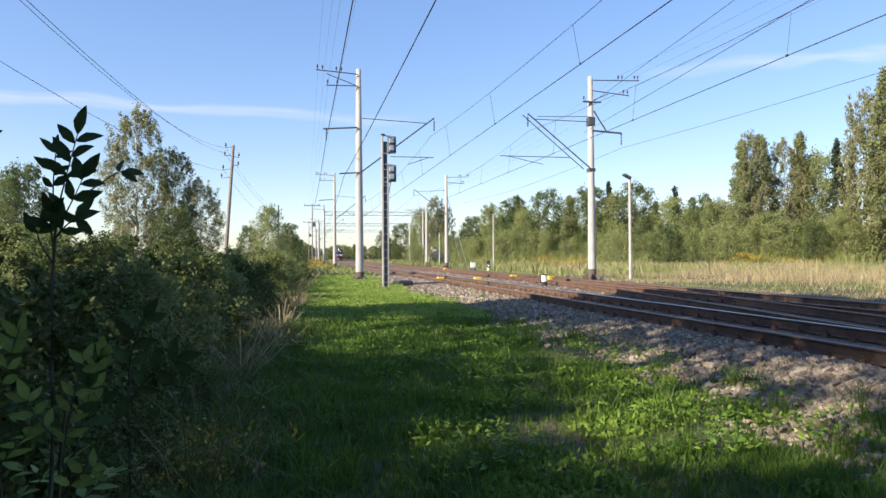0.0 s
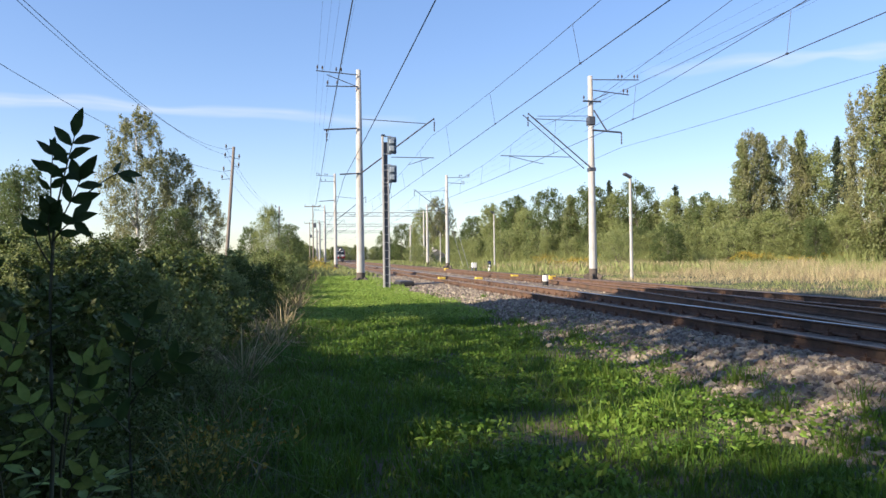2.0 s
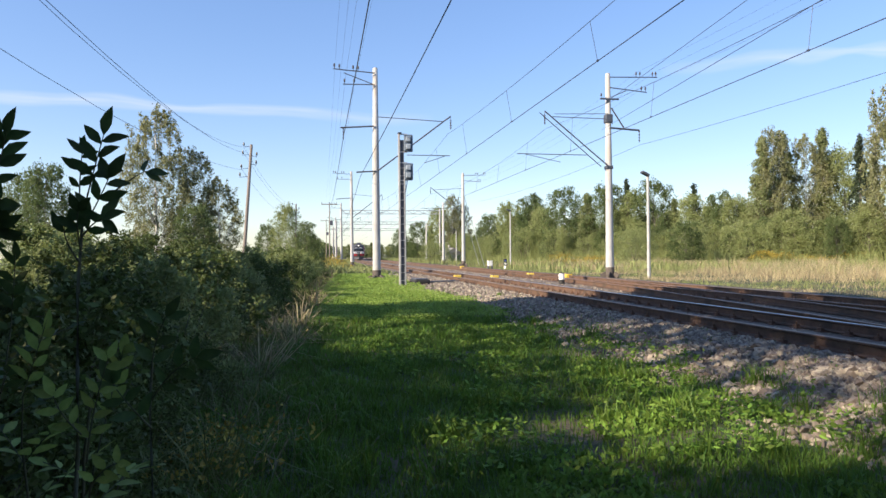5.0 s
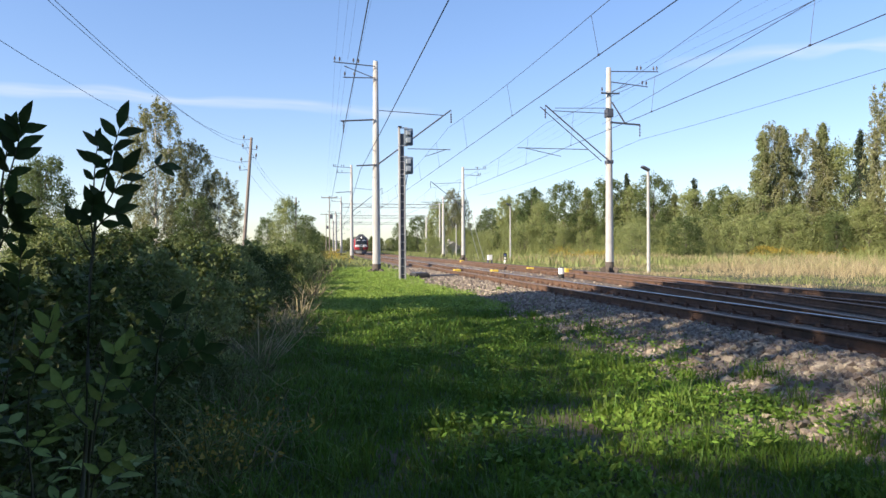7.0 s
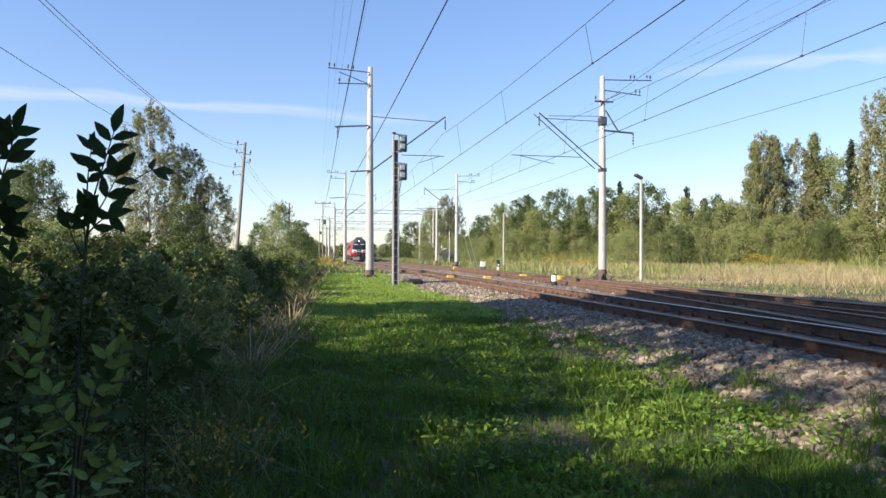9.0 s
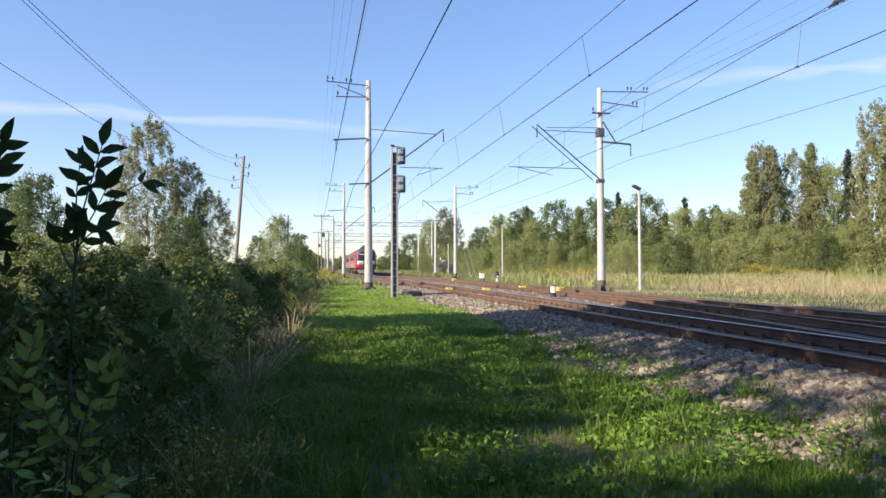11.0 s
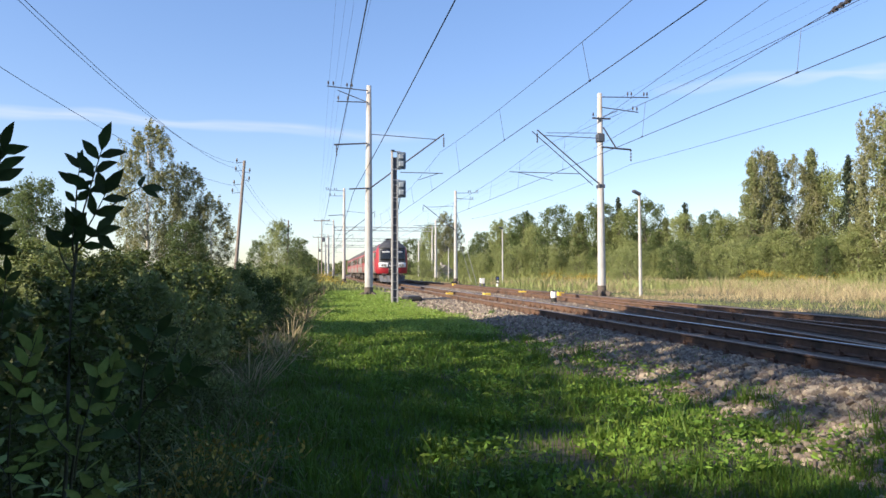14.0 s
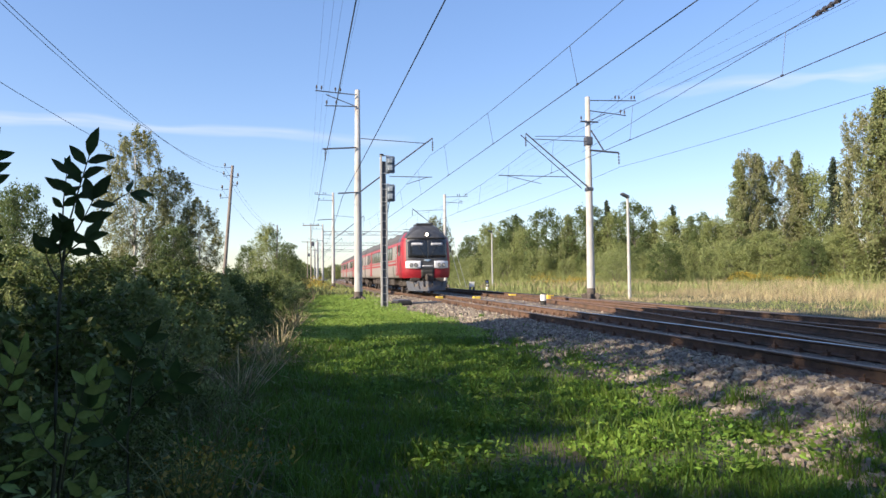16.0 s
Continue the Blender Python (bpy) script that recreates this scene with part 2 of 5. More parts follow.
def box(bm, centre, size, turn=None, bevel=0.0):
    m = Matrix.Translation(centre) @ (turn.to_4x4() if turn else Matrix()) @ Matrix.Diagonal((*size, 1))
    made = bmesh.ops.create_cube(bm, size=1.0, matrix=m)
    if bevel:
        edges = list({e for v in made["verts"] for e in v.link_edges})
        bmesh.ops.bevel(bm, geom=edges, offset=bevel, segments=2, affect="EDGES", profile=0.5)
    return bm


def rod(bm, a, b, r1, r2=None, sides=8):
    a, b = Vector(a), Vector(b)
    m = Matrix.Translation((a + b) / 2) @ (b - a).to_track_quat("Z", "Y").to_matrix().to_4x4()
    bmesh.ops.create_cone(bm, cap_ends=True, segments=sides, radius1=r1, radius2=r1 if r2 is None else r2, depth=(b - a).length, matrix=m)
    return bm


def B():
    return bmesh.new()


def tube(points, radii, sides=6):
    """Vertices and faces of a tapering tube along points."""
    pts = [Vector(p) for p in points]
    vs, fs = [], []
    for i, p in enumerate(pts):
        d = (pts[min(i + 1, len(pts) - 1)] - pts[max(i - 1, 0)]).normalized()
        q = d.to_track_quat("Z", "Y")
        r = radii[i] if hasattr(radii, "__len__") else radii
        for k in range(sides):
            a = 2 * math.pi * k / sides
            vs.append(p + q @ Vector((r * math.cos(a), r * math.sin(a), 0)))
    for i in range(len(pts) - 1):
        for k in range(sides):
            j = (k + 1) % sides
            fs.append((i * sides + k, i * sides + j, (i + 1) * sides + j, (i + 1) * sides + k))
    return vs, fs


# ---- ground ----
TRACK_A, TRACK_B = 7.5, 12.1
RAIL_TOP = 0.45
BED = 0.25      # top of the ballast


def bend(y):
    """How far the tracks swing to the right in the distance."""
    return 1.3e-4 * max(0.0, y - 60) ** 2


def toe_x(y):
    """Foot of the ballast slope on the path side."""
    return 4.6 - 0.7 * min(max((y - 12) / 14, 0), 1) + 0.3 * min(max((y - 27) / 10, 0), 1) + 0.15 * math.sin(y * 0.7) + 0.1 * math.sin(y * 1.9 + 1)


def ground_z(x, y):
    lawn = 0.26 * min(max((y - 6) / 26, 0), 1)
    lawn += 0.03 * noise.noise((x * 0.5, y * 0.5, 0)) + 0.012 * noise.noise((x * 2.1, y * 2.1, 3))
    bed = max(BED, lawn - 0.03)
    t = toe_x(y)
    x -= bend(y) if y < 400 else 0
    if x < t:
        return lawn - (0.12 * min(1, max(0, (-1.6 - x) / 4)))
    if x < t + 1.25:
        return lawn + (bed - lawn) * (x - t) / 1.25
    if x < 15.0:
        return bed
    if x < 17.5:
        return bed + (0.13 - bed) * (x - 15.0) / 2.5
    return 0.13 + 0.05 * noise.noise((x * 0.15, y * 0.15, 5))


def build_ground():
    xs = sorted(set([-3000, -900, -300, -120, -60, -35, -22, -15, -10, -7] + [round(-5 + 0.25 * i, 3) for i in range(90)]
                    + [18, 19, 20, 22, 25, 30, 36, 45, 60, 90, 150, 300, 900, 3000]))
    ys = [-3000, -600, -150, -60, -25, -12, -6] + [round(-4 + 0.35 * i, 3) for i in range(130)] + [43, 46, 50, 55, 62, 70, 80, 90, 100, 115, 130, 145, 160, 180, 200, 220, 240, 270, 300, 330, 400, 800, 1600, 4000]
    verts = [(x, y, ground_z(x, y)) for y in ys for x in xs]
    w = len(xs)
    faces, slots = [], []
    for j in range(len(ys) - 1):
        for i in range(w - 1):
            faces.append((j * w + i, j * w + i + 1, (j + 1) * w + i + 1, (j + 1) * w + i))
            cx, cy = (xs[i] + xs[i + 1]) / 2, (ys[j] + ys[j + 1]) / 2
            slots.append(1 if toe_x(cy) + 0.12 * noise.noise((cx * 3, cy * 1.5, 0)) < cx - bend(min(cy, 330)) < 16.2 and -400 < cy < 400 else 0)
    ob = new("ground", mesh_of("ground", verts, faces, [M["soil"], M["ballast"]], True, slots))
    tagged(ob, "grassy ground with a bed of crushed granite under the tracks", "ground", kind="structure")
    return ob


ground = build_ground()

RAIL_PROFILE = [(-0.075, 0), (0.075, 0), (0.075, 0.012), (0.012, 0.035), (0.01, 0.135), (0.0365, 0.15), (0.0365, 0.172),
                (0.028, 0.18), (-0.028, 0.18), (-0.0365, 0.172), (-0.0365, 0.15), (-0.01, 0.135), (-0.012, 0.035), (-0.075, 0.012)]


def rail(path, head, parent, label):
    vs, fs, sl = [], [], []
    n = len(RAIL_PROFILE)
    for i, (x, y) in enumerate(path):
        a, b = path[max(i - 1, 0)], path[min(i + 1, len(path) - 1)]
        d = Vector((b[0] - a[0], b[1] - a[1])).normalized()
        for px, pz in RAIL_PROFILE:
            vs.append((x + px * d.y, y - px * d.x, RAIL_TOP - 0.18 + pz))
    for i in range(len(path) - 1):
        for k in range(n):
            j = (k + 1) % n
            fs.append((i * n + k, i * n + j, (i + 1) * n + j, (i + 1) * n + k))
            sl.append(1 if k in (6, 7, 8) else 0)
    fs.append(tuple(range(n - 1, -1, -1))), sl.append(0)
    fs.append(tuple(range((len(path) - 1) * n, len(path) * n))), sl.append(0)
    return part("rail", mesh_of("rail", vs, fs, [M["rail"], head], False, sl), None, parent, label)


YS = list(range(-40, 0, 8)) + [2 * i for i in range(40)] + list(range(80, 341, 10))
track_near = thing("railway_track", "rusty broad-gauge railway track on sleepers in crushed stone", "track", kind="structure")
rail([(TRACK_A - 0.797 + bend(y), y) for y in YS], M["rail_dull"], track_near, "rusty steel rail")
rail([(TRACK_A + 0.797 + bend(y), y) for y in YS], M["rail_top"], track_near, "rail with a shiny worn head")
track_far = thing("railway_track", "second rusty railway track beyond the near one", "track", kind="structure")
rail([(TRACK_B - 0.797 + bend(y), y) for y in YS], M["rail_dull"], track_far, "rusty steel rail")
rail([(TRACK_B + 0.797 + bend(y), y) for y in YS], M["rail_dull"], track_far, "rusty steel rail")


def cross_x(y):
    """Middle of the crossover between the tracks."""
    s = min(max((34.0 - y) / 44.0, 0), 1)
    s = s * s * (3 - 2 * s)
    return TRACK_B + (TRACK_A - TRACK_B) * s


crossover = thing("crossover_track", "crossover rails that lead from one track to the other", "track", kind="structure")
CY = [-10 + 2 * i for i in range(23)]
for side in (-0.797, 0.797):
    rail([(cross_x(y) + side, y) for y in CY if abs(cross_x(y) + side - TRACK_A) > 0.9 or y > 0 and abs(cross_x(y) + side - TRACK_B) > 0.9 or abs(side) < 0],
         M["rail_dull"], crossover, "rusty crossover rail")


# ---- masts and wires ----
def tapered_mast(x, y, z, height, lean=0.0):
    m = thing("catenary_mast", "tapered round concrete catenary mast with a tarred foot", "mast", pose(x, y, z, 0, lean, 0), "catenary masts")
    vs, fs = tube([(0, 0, -0.3), (0, 0, height * 0.5), (0, 0, height)], [0.235, 0.19, 0.135], 20)
    vs.append(Vector((0, 0, height + 0.02)))
    fs += [(40 + k, 40 + (k + 1) % 20, 60) for k in range(20)]
    part("shaft", mesh_of("shaft", vs, fs, M["concrete"], True), None, m)
    vs, fs = tube([(0, 0, -0.25), (0, 0, 0.46), (0, 0, 0.5)], [0.25, 0.243, 0.236], 20)
    part("foot", mesh_of("foot", vs, fs, M["tar"], True), None, m, "black tarred foot")
    for k in range(5):
        a = k * 1.256 + 0.4
        bm = B()
        box(bm, (0.36 * math.cos(a), 0.36 * math.sin(a), 0.03), (0.34, 0.09, 0.3), Matrix.Rotation(a, 3, "Z") @ Matrix.Rotation(0.5, 3, "Y"), 0.02)
        part("rib", bm, M["tar"], m)
    return m


def pin_insulator(bm, x, z, y=0.0):
    rod(bm, (x, y, z), (x, y, z + 0.12), 0.014)
    rod(bm, (x, y, z + 0.1), (x, y, z + 0.17), 0.045, 0.052)
    rod(bm, (x, y, z + 0.17), (x, y, z + 0.28), 0.055, 0.03)
    return bm


def string_insulator(bm, a, b, n=5, r=0.055):
    a, b = Vector(a), Vector(b)
    rod(bm, a, b, 0.015)
    for k in range(n):
        p = a.lerp(b, (k + 0.5) / n)
        d = (b - a).normalized() * 0.045
        rod(bm, p - d, p + d, r, r * 0.5, 10)
    return bm


def crossarm(mast, a, b, pins, r=0.035, brace=None):
    bm = B()
    rod(bm, a, b, r)
    arm = part("crossarm", bm, M["dark_steel"], mast)
    if brace:
        part("brace", rod(B(), *brace, r * 0.8), M["dark_steel"], mast)
    for t in pins:
        p = Vector(a).lerp(Vector(b), t)
        part("insulator", pin_insulator(B(), p.x, p.z + r * 0.8, p.y), M["insulator"], mast, smooth=True)
    return arm


def cantilever(mast, tip, foot, tie, reg_a, reg_b, double=False):
    """Inclined bracket with its tie rod and the registration arm of the contact wire."""
    tip, foot, tie = Vector(tip), Vector(foot), Vector(tie)
    bm = B()
    rod(bm, foot, tip, 0.04)
    if double:
        rod(bm, foot + Vector((-0.45, 0, -0.02)), tip + Vector((-0.3, 0, -0.1)), 0.028)
    part("bracket_tube", bm, M["dark_steel"], mast)
    part("tie_rod", rod(B(), tie, foot.lerp(tip, 0.9), 0.022), M["dark_steel"], mast)
    part("hanger", rod(B(), tip, tip + Vector((0.0, 0, -0.25)), 0.014), M["dark_steel"], mast)
    s = 1 if reg_b[0] > reg_a[0] else -1
    part("insulator", string_insulator(B(), tip + Vector((0, 0, -0.2)), tip + Vector((0, 0, -0.75)), 4, 0.055), M["insulator"], mast)
    part("registration_arm", rod(B(), reg_a, reg_b, 0.022), M["dark_steel"], mast)
    ra, rb = Vector(reg_a), Vector(reg_b)
    bm = B()
    rod(bm, ra.lerp(rb, 0.9), ra.lerp(rb, 0.55) + Vector((0, 0, -0.3)), 0.018)
    rod(bm, ra.lerp(rb, 0.55) + Vector((0, 0, -0.3)), ra.lerp(rb, 0.4) + Vector((0, 0, -0.42)), 0.016)
    part("steady_arm", bm, M["dark_steel"], mast)


mast_near = tapered_mast(2.98, 37.5, 0.27, 11.83)
crossarm(mast_near, (-0.05, -0.2, 11.5), (-2.33, -0.2, 11.65), (0.4, 0.52, 0.85, 0.97), 0.03, ((-0.1, -0.2, 10.85), (-1.75, -0.2, 11.45)))
crossarm(mast_near, (-0.05, -0.2, 10.85), (-1.8, -0.2, 10.82), (0.65, 0.95), 0.03)
crossarm(mast_near, (-0.1, -0.2, 8.53), (-1.95, -0.2, 8.4), (), 0.045)
part("insulator", string_insulator(B(), (-1.8, -0.2, 8.4), (-1.8, -0.2, 7.75), 4), M["insulator"], mast_near)
cantilever(mast_near, (4.25, -0.2, 9.2), (0.1, -0.2, 6.05), (0.15, -0.2, 9.05), (1.75, -0.2, 6.95), (4.2, -0.2, 6.95))
crossarm(mast_near, (0.0, -0.2, 6.02), (-1.1, -0.2, 5.95), (), 0.04)

mast_right = tapered_mast(16.18, 36.0, 0.3, 11.6)
crossarm(mast_right, (0.05, -0.2, 11.35), (2.95, -0.2, 11.45), (0.55, 0.63, 0.9, 0.97), 0.03)
crossarm(mast_right, (0.05, -0.2, 10.75), (2.3, -0.2, 10.55), (0.85, 0.96), 0.03, ((0.1, -0.2, 10.2), (1.0, -0.2, 10.6)))
crossarm(mast_right, (-0.55, -0.2, 10.1), (0.55, -0.2, 10.1), (0.05,), 0.05)
crossarm(mast_right, (0.0, -0.2, 8.45), (1.8, -0.2, 8.35), (), 0.055, ((0.1, -0.2, 9.6), (0.9, -0.2, 8.4)))
part("insulator", string_insulator(B(), (1.8, -0.2, 8.35), (1.8, -0.2, 7.65), 4), M["insulator"], mast_right)
cantilever(mast_right, (-3.87, -0.2, 9.3), (-0.1, -0.2, 6.25), (-0.15, -0.2, 8.95), (-1.3, -0.2, 6.87), (-5.5, -0.2, 6.88), True)
part("tie_rod", rod(B(), (-0.1, -0.2, 9.25), (-3.3, -0.2, 9.15), 0.018), M["dark_steel"], mast_right)
part("clamp", box(B(), (0, 0, 9.0), (0.42, 0.42, 0.5), None, 0.05), M["dark_steel"], mast_right)
part("clamp", box(B(), (0, 0, 6.2), (0.4, 0.4, 0.22), None, 0.04), M["dark_steel"], mast_right)

for x, y, z, h in ((3.65, 85, 0.3, 11.9), (3.7, 135, 0.3, 11.8), (3.6, 185, 0.3, 11.8), (3.6, 235, 0.3, 11.8)):
    m = tapered_mast(x, y, z, h)
    crossarm(m, (-0.05, -0.2, h - 0.35), (-2.3, -0.2, h - 0.25), (0.4, 0.52, 0.85, 0.97), 0.03)
    crossarm(m, (-0.05, -0.2, h - 1.0), (-1.8, -0.2, h - 1.0), (0.65, 0.95), 0.03)
    crossarm(m, (-0.1, -0.2, 8.53), (-1.95, -0.2, 8.4), (), 0.045)
    cantilever(m, (3.85, -0.2, 9.0), (0.1, -0.2, 6.05), (0.15, -0.2, 9.0), (1.75, -0.2, 6.75), (4.2, -0.2, 6.75))
for x, y, z, h in ((16.1, 76, 0.35, 10.7), (19.0, 105, 0.2, 9.75), (20.9, 135, 0.2, 7.8)):
    m = tapered_mast(x, y, z, h)
    crossarm(m, (0.05, -0.2, h - 0.3), (2.7, -0.2, h - 0.2), (0.55, 0.63, 0.9, 0.97), 0.03)
    crossarm(m, (0.05, -0.2, h - 0.9), (2.1, -0.2, h - 1.0), (0.85, 0.96), 0.03)
    if y < 100:
        part("stay", rod(B(), (0.1, 0, 8.2), (2.6, 0.4, -0.2), 0.03), M["steel"], m)
        part("stay", rod(B(), (0.1, 0, 6.2), (2.0, 0.4, -0.2), 0.03), M["steel"], m)
        cantilever(m, (-3.85, -0.2, 9.0), (-0.1, -0.2, 6.1), (-0.15, -0.2, 8.9), (-1.3, -0.2, 6.6), (-5.0, -0.2, 6.6))


def wire(name, points, r, label, spans=24):
    vs, fs = tube(points, r, 5)
    ob = new(name, mesh_of(name, vs, fs, M["wire"], True))
    return tagged(ob, label, "wire", "overhead wires")


def span(a, b, sag, n=14):
    a, b = Vector(a), Vector(b)
    return [a.lerp(b, i / n) + Vector((0, 0, -4 * sag * (i / n) * (1 - i / n))) for i in range(n + 1)]


def catenary(x_wire, x_mes, z_wire, supports, z_sup, z_mid, label):
    contact = [(x_wire, y, z_wire) for y in range(-60, 240, 10)]
    ob = wire("contact_wire", contact, 0.013, "dark contact wire over " + label)
    pts = []
    for a, b in zip(supports, supports[1:]):
        s = span((x_mes, a, z_sup), (x_mes, b, z_sup), z_sup - z_mid, 16)
        pts += s if not pts else s[1:]
    wire("messenger_wire", pts, 0.009, "thin sagging carrier wire over " + label)
    for a, b in zip(supports, supports[1:]):
        if b < -20 or a > 120:
            continue
        n = 6
        for k in range(n):
            t = (k + 0.5) / n
            y = a + (b - a) * t
            z = z_sup - 4 * (z_sup - z_mid) * t * (1 - t)
            part("dropper", rod(B(), (x_wire, y, z_wire), (x_mes, y, z), 0.007, None, 5), M["wire"], ob)
            part("clip", box(B(), (x_wire, y, z_wire + 0.01), (0.04, 0.08, 0.05)), M["wire"], ob)


catenary(7.25, 7.05, 6.72, [-62, -12, 37.3, 85, 135, 185, 235], 8.45, 7.75, "the near track")
catenary(12.2, 12.35, 6.7, [-54, -14, 35.8, 76, 135, 185, 235], 8.6, 7.85, "the far track")
wire("feeder_wire", sum((span((1.16, a, 8.02), (1.16, b, 8.02), 0.25)[0 if a < -50 else 1:] for a, b in ((-62, -12), (-12, 37.3), (37.3, 85), (85, 135), (135, 185))), []), 0.017, "thick dark feeder wire")
wire("earth_wire", span((3.5, -62, 8.57), (3.39, -12, 8.57), 0.25) + span((3.39, -12, 8.57), (2.1, 37.3, 6.0), 0.25)[1:] + span((2.1, 37.3, 6.0), (2.9, 85, 6.0), 0.25)[1:] + span((2.9, 85, 6.0), (2.9, 135, 6.0), 0.25)[1:], 0.015, "dark wire beside the concrete masts")
for x, z in ((0.75, 12.1), (1.1, 12.1), (1.3, 11.3), (1.85, 11.3)):
    wire("line_wire", sum((span((x, a, z), (x, b, z), 0.5)[0 if a < -50 else 1:] for a, b in ((-62, -12), (-12, 37.3), (37.3, 85), (85, 135))), []), 0.004, "thin power line wire on pin insulators")
for x, z in ((17.9, 12.0), (18.9, 12.0), (18.3, 11.15)):
    wire("line_wire", sum((span((x, a, z), (x, b, z - (1 if b > 50 else 0)), 0.5)[0 if a < -50 else 1:] for a, b in ((-54, -14), (-14, 35.8), (35.8, 76))), []), 0.004, "thin power line wire on pin insulators")
wire("return_wire", span((18.6, -4, 7.65), (18.0, 35.8, 7.8), 0.3) + span((18.0, 35.8, 7.8), (18.0, 76, 7.8), 0.4)[1:], 0.01, "thin return wire by the far masts")
wire("crossing_wire", span((12.88, 5.0, 10.39), (16.1, 35.8, 10.3), 0.02), 0.011, "anchored carrier wire that crosses to the far mast")
wire("crossing_wire", span((10.93, 4.0, 7.71), (15.7, 35.8, 8.63), 0.02), 0.011, "anchored contact wire that crosses to the far mast")


insulator_rod = thing("section_insulator", "dark and white insulator rod in the carrier wire", "insulator", pose(12.28, 13.0, 7.97, 0, 0, -8.5))
part("rod", rod(B(), (0, -1.25, 0), (0, 1.25, 0), 0.03, None, 8), M["wire"], insulator_rod)
for k in range(9):
    part("disc", rod(B(), (0, -0.95 + 0.24 * k, -0.0), (0, -0.83 + 0.24 * k, 0.0), 0.075, 0.05, 10), M["white"] if k < 4 else M["insulator"], insulator_rod)


# ---- trees ----
def leaves_at(rng, p, size, droop=0.0, aspect=0.55):
    """One small leaf, folded along its middle, at each point."""
    n = len(p)
    a = rng.normal(size=(n, 3))
    a[:, 2] -= droop
    a /= np.linalg.norm(a, axis=1)[:, None]
    b = np.cross(a, rng.normal(size=(n, 3)))
    b /= np.linalg.norm(b, axis=1)[:, None] + 1e-6
    s = size * (0.6 + 0.8 * rng.random((n, 1)))
    v = np.stack([p, p + a * s * 0.5 + b * s * aspect * 0.5, p + a * s, p + a * s * 0.5 - b * s * aspect * 0.5], 1).reshape(-1, 3)
    return v, np.arange(n * 4).reshape(-1, 4)


def grown_tree(seed, height, width, lobes, leaves, leaf, leaf_mat, bark, low=0.1, droop=0.3, shape="oval", trunk=0.12,
               label="", category="tree", name="tree", strands=0.0, stems=1, group=""):
    """Stem or stems, limbs out to rounded lobes of foliage of uneven size, each lobe made of tufts of small leaves."""
    rng = np.random.default_rng(seed)
    t = thing(name, label, category, None, group)
    vs, fs = [], []

    def add(v, f):
        fs.extend(tuple(k + len(vs) for k in q) for q in f)
        vs.extend(v)

    feet = []
    for s in range(stems):
        ang = s * 2.4 + seed
        lean = 0 if stems == 1 else width * 0.45
        wob = rng.normal(size=(7, 2)) * 0.012 * height
        pts = [Vector((lean * math.cos(ang) * (i / 6) ** 1.2 + wob[i][0] * i / 6, lean * math.sin(ang) * (i / 6) ** 1.2 + wob[i][1] * i / 6,
                       height * (0.95 if stems == 1 else 0.75) * i / 6 - (0.15 if i == 0 else 0))) for i in range(7)]
        feet.append(pts)
        add(*tube(pts, [trunk * (1 - 0.88 * i / 6) * (1 if stems == 1 else 0.55) for i in range(7)], 7))
    tufts, radius, share = [], [], []
    for k in range(lobes):
        u = low + (1 - low) * ((k + 0.6 * rng.random()) / lobes)
        if shape == "cone":
            env = 1.03 - u
        elif shape == "bush":
            env = math.sqrt(max(0.06, 1 - (u * 0.97) ** 2.4))
        elif shape == "column":
            env = min(1, 0.45 + 1.6 * u) * max(0.08, 1 - max(0, (u - 0.35) / 0.66)) ** 0.75
        else:
            env = math.sqrt(max(0.07, 1 - ((u - 0.48) / 0.56) ** 2))
        r = width * (0.19 + 0.23 * rng.random()) * (0.45 + 0.55 * env)
        off = max(0, width * env - r * 0.8) * (0.55 + 0.5 * rng.random())
        a = k * 2.39996 + 0.7 * rng.normal()
        pts = feet[k % stems]
        base = pts[min(6, max(1, int(u * 6)))]
        z = min(height - r * 0.55, max(r * 0.55, height * u))
        c = Vector((base.x * 0.8 + off * math.cos(a), base.y * 0.8 + off * math.sin(a), z))
        start = pts[min(5, max(1, int(u * 4.5)))]
        add(*tube([start, start.lerp(c, 0.55) + Vector((0, 0, 0.05 * off)), c], [trunk * 0.32 * (1.1 - u), trunk * 0.2 * (1.1 - u), trunk * 0.05], 4))
        n = max(6, int(16 * (r / width + 0.35)))
        for j in range(n):
            d = rng.normal(size=3)
            d[2] = d[2] * 0.9 + 0.15
            d /= np.linalg.norm(d)
            q = np.array(c) + d * r * (0.45 + 0.65 * rng.random()) * np.array((1, 1, 1.15))
            if q[2] < 0.1:
                q[2] = 0.1 + 0.3 * rng.random()
            tufts.append(q)
            radius.append(r * (0.22 + 0.26 * rng.random()))
            if j % 4 == 0:
                add(*tube([c, Vector(q)], [trunk * 0.07, trunk * 0.025], 3))
    part("trunk", mesh_of("trunk", vs, fs, bark, True), None, t)
    per = max(3, leaves // len(tufts))
    c = np.repeat(np.array(tufts), per, axis=0)
    d = rng.normal(size=c.shape) * np.repeat(np.array(radius), per)[:, None] * 0.62
    if strands:
        d[:, 2] = -np.abs(d[:, 2]) * (1 + strands)
        d[:, :2] *= 0.55
    p = c + d
    p[:, 2] = np.maximum(p[:, 2], 0.06)
    part("crown", mesh_of("crown", *leaves_at(rng, p, leaf, droop), leaf_mat), None, t)
    return t


used, tree_labels = set(), {}


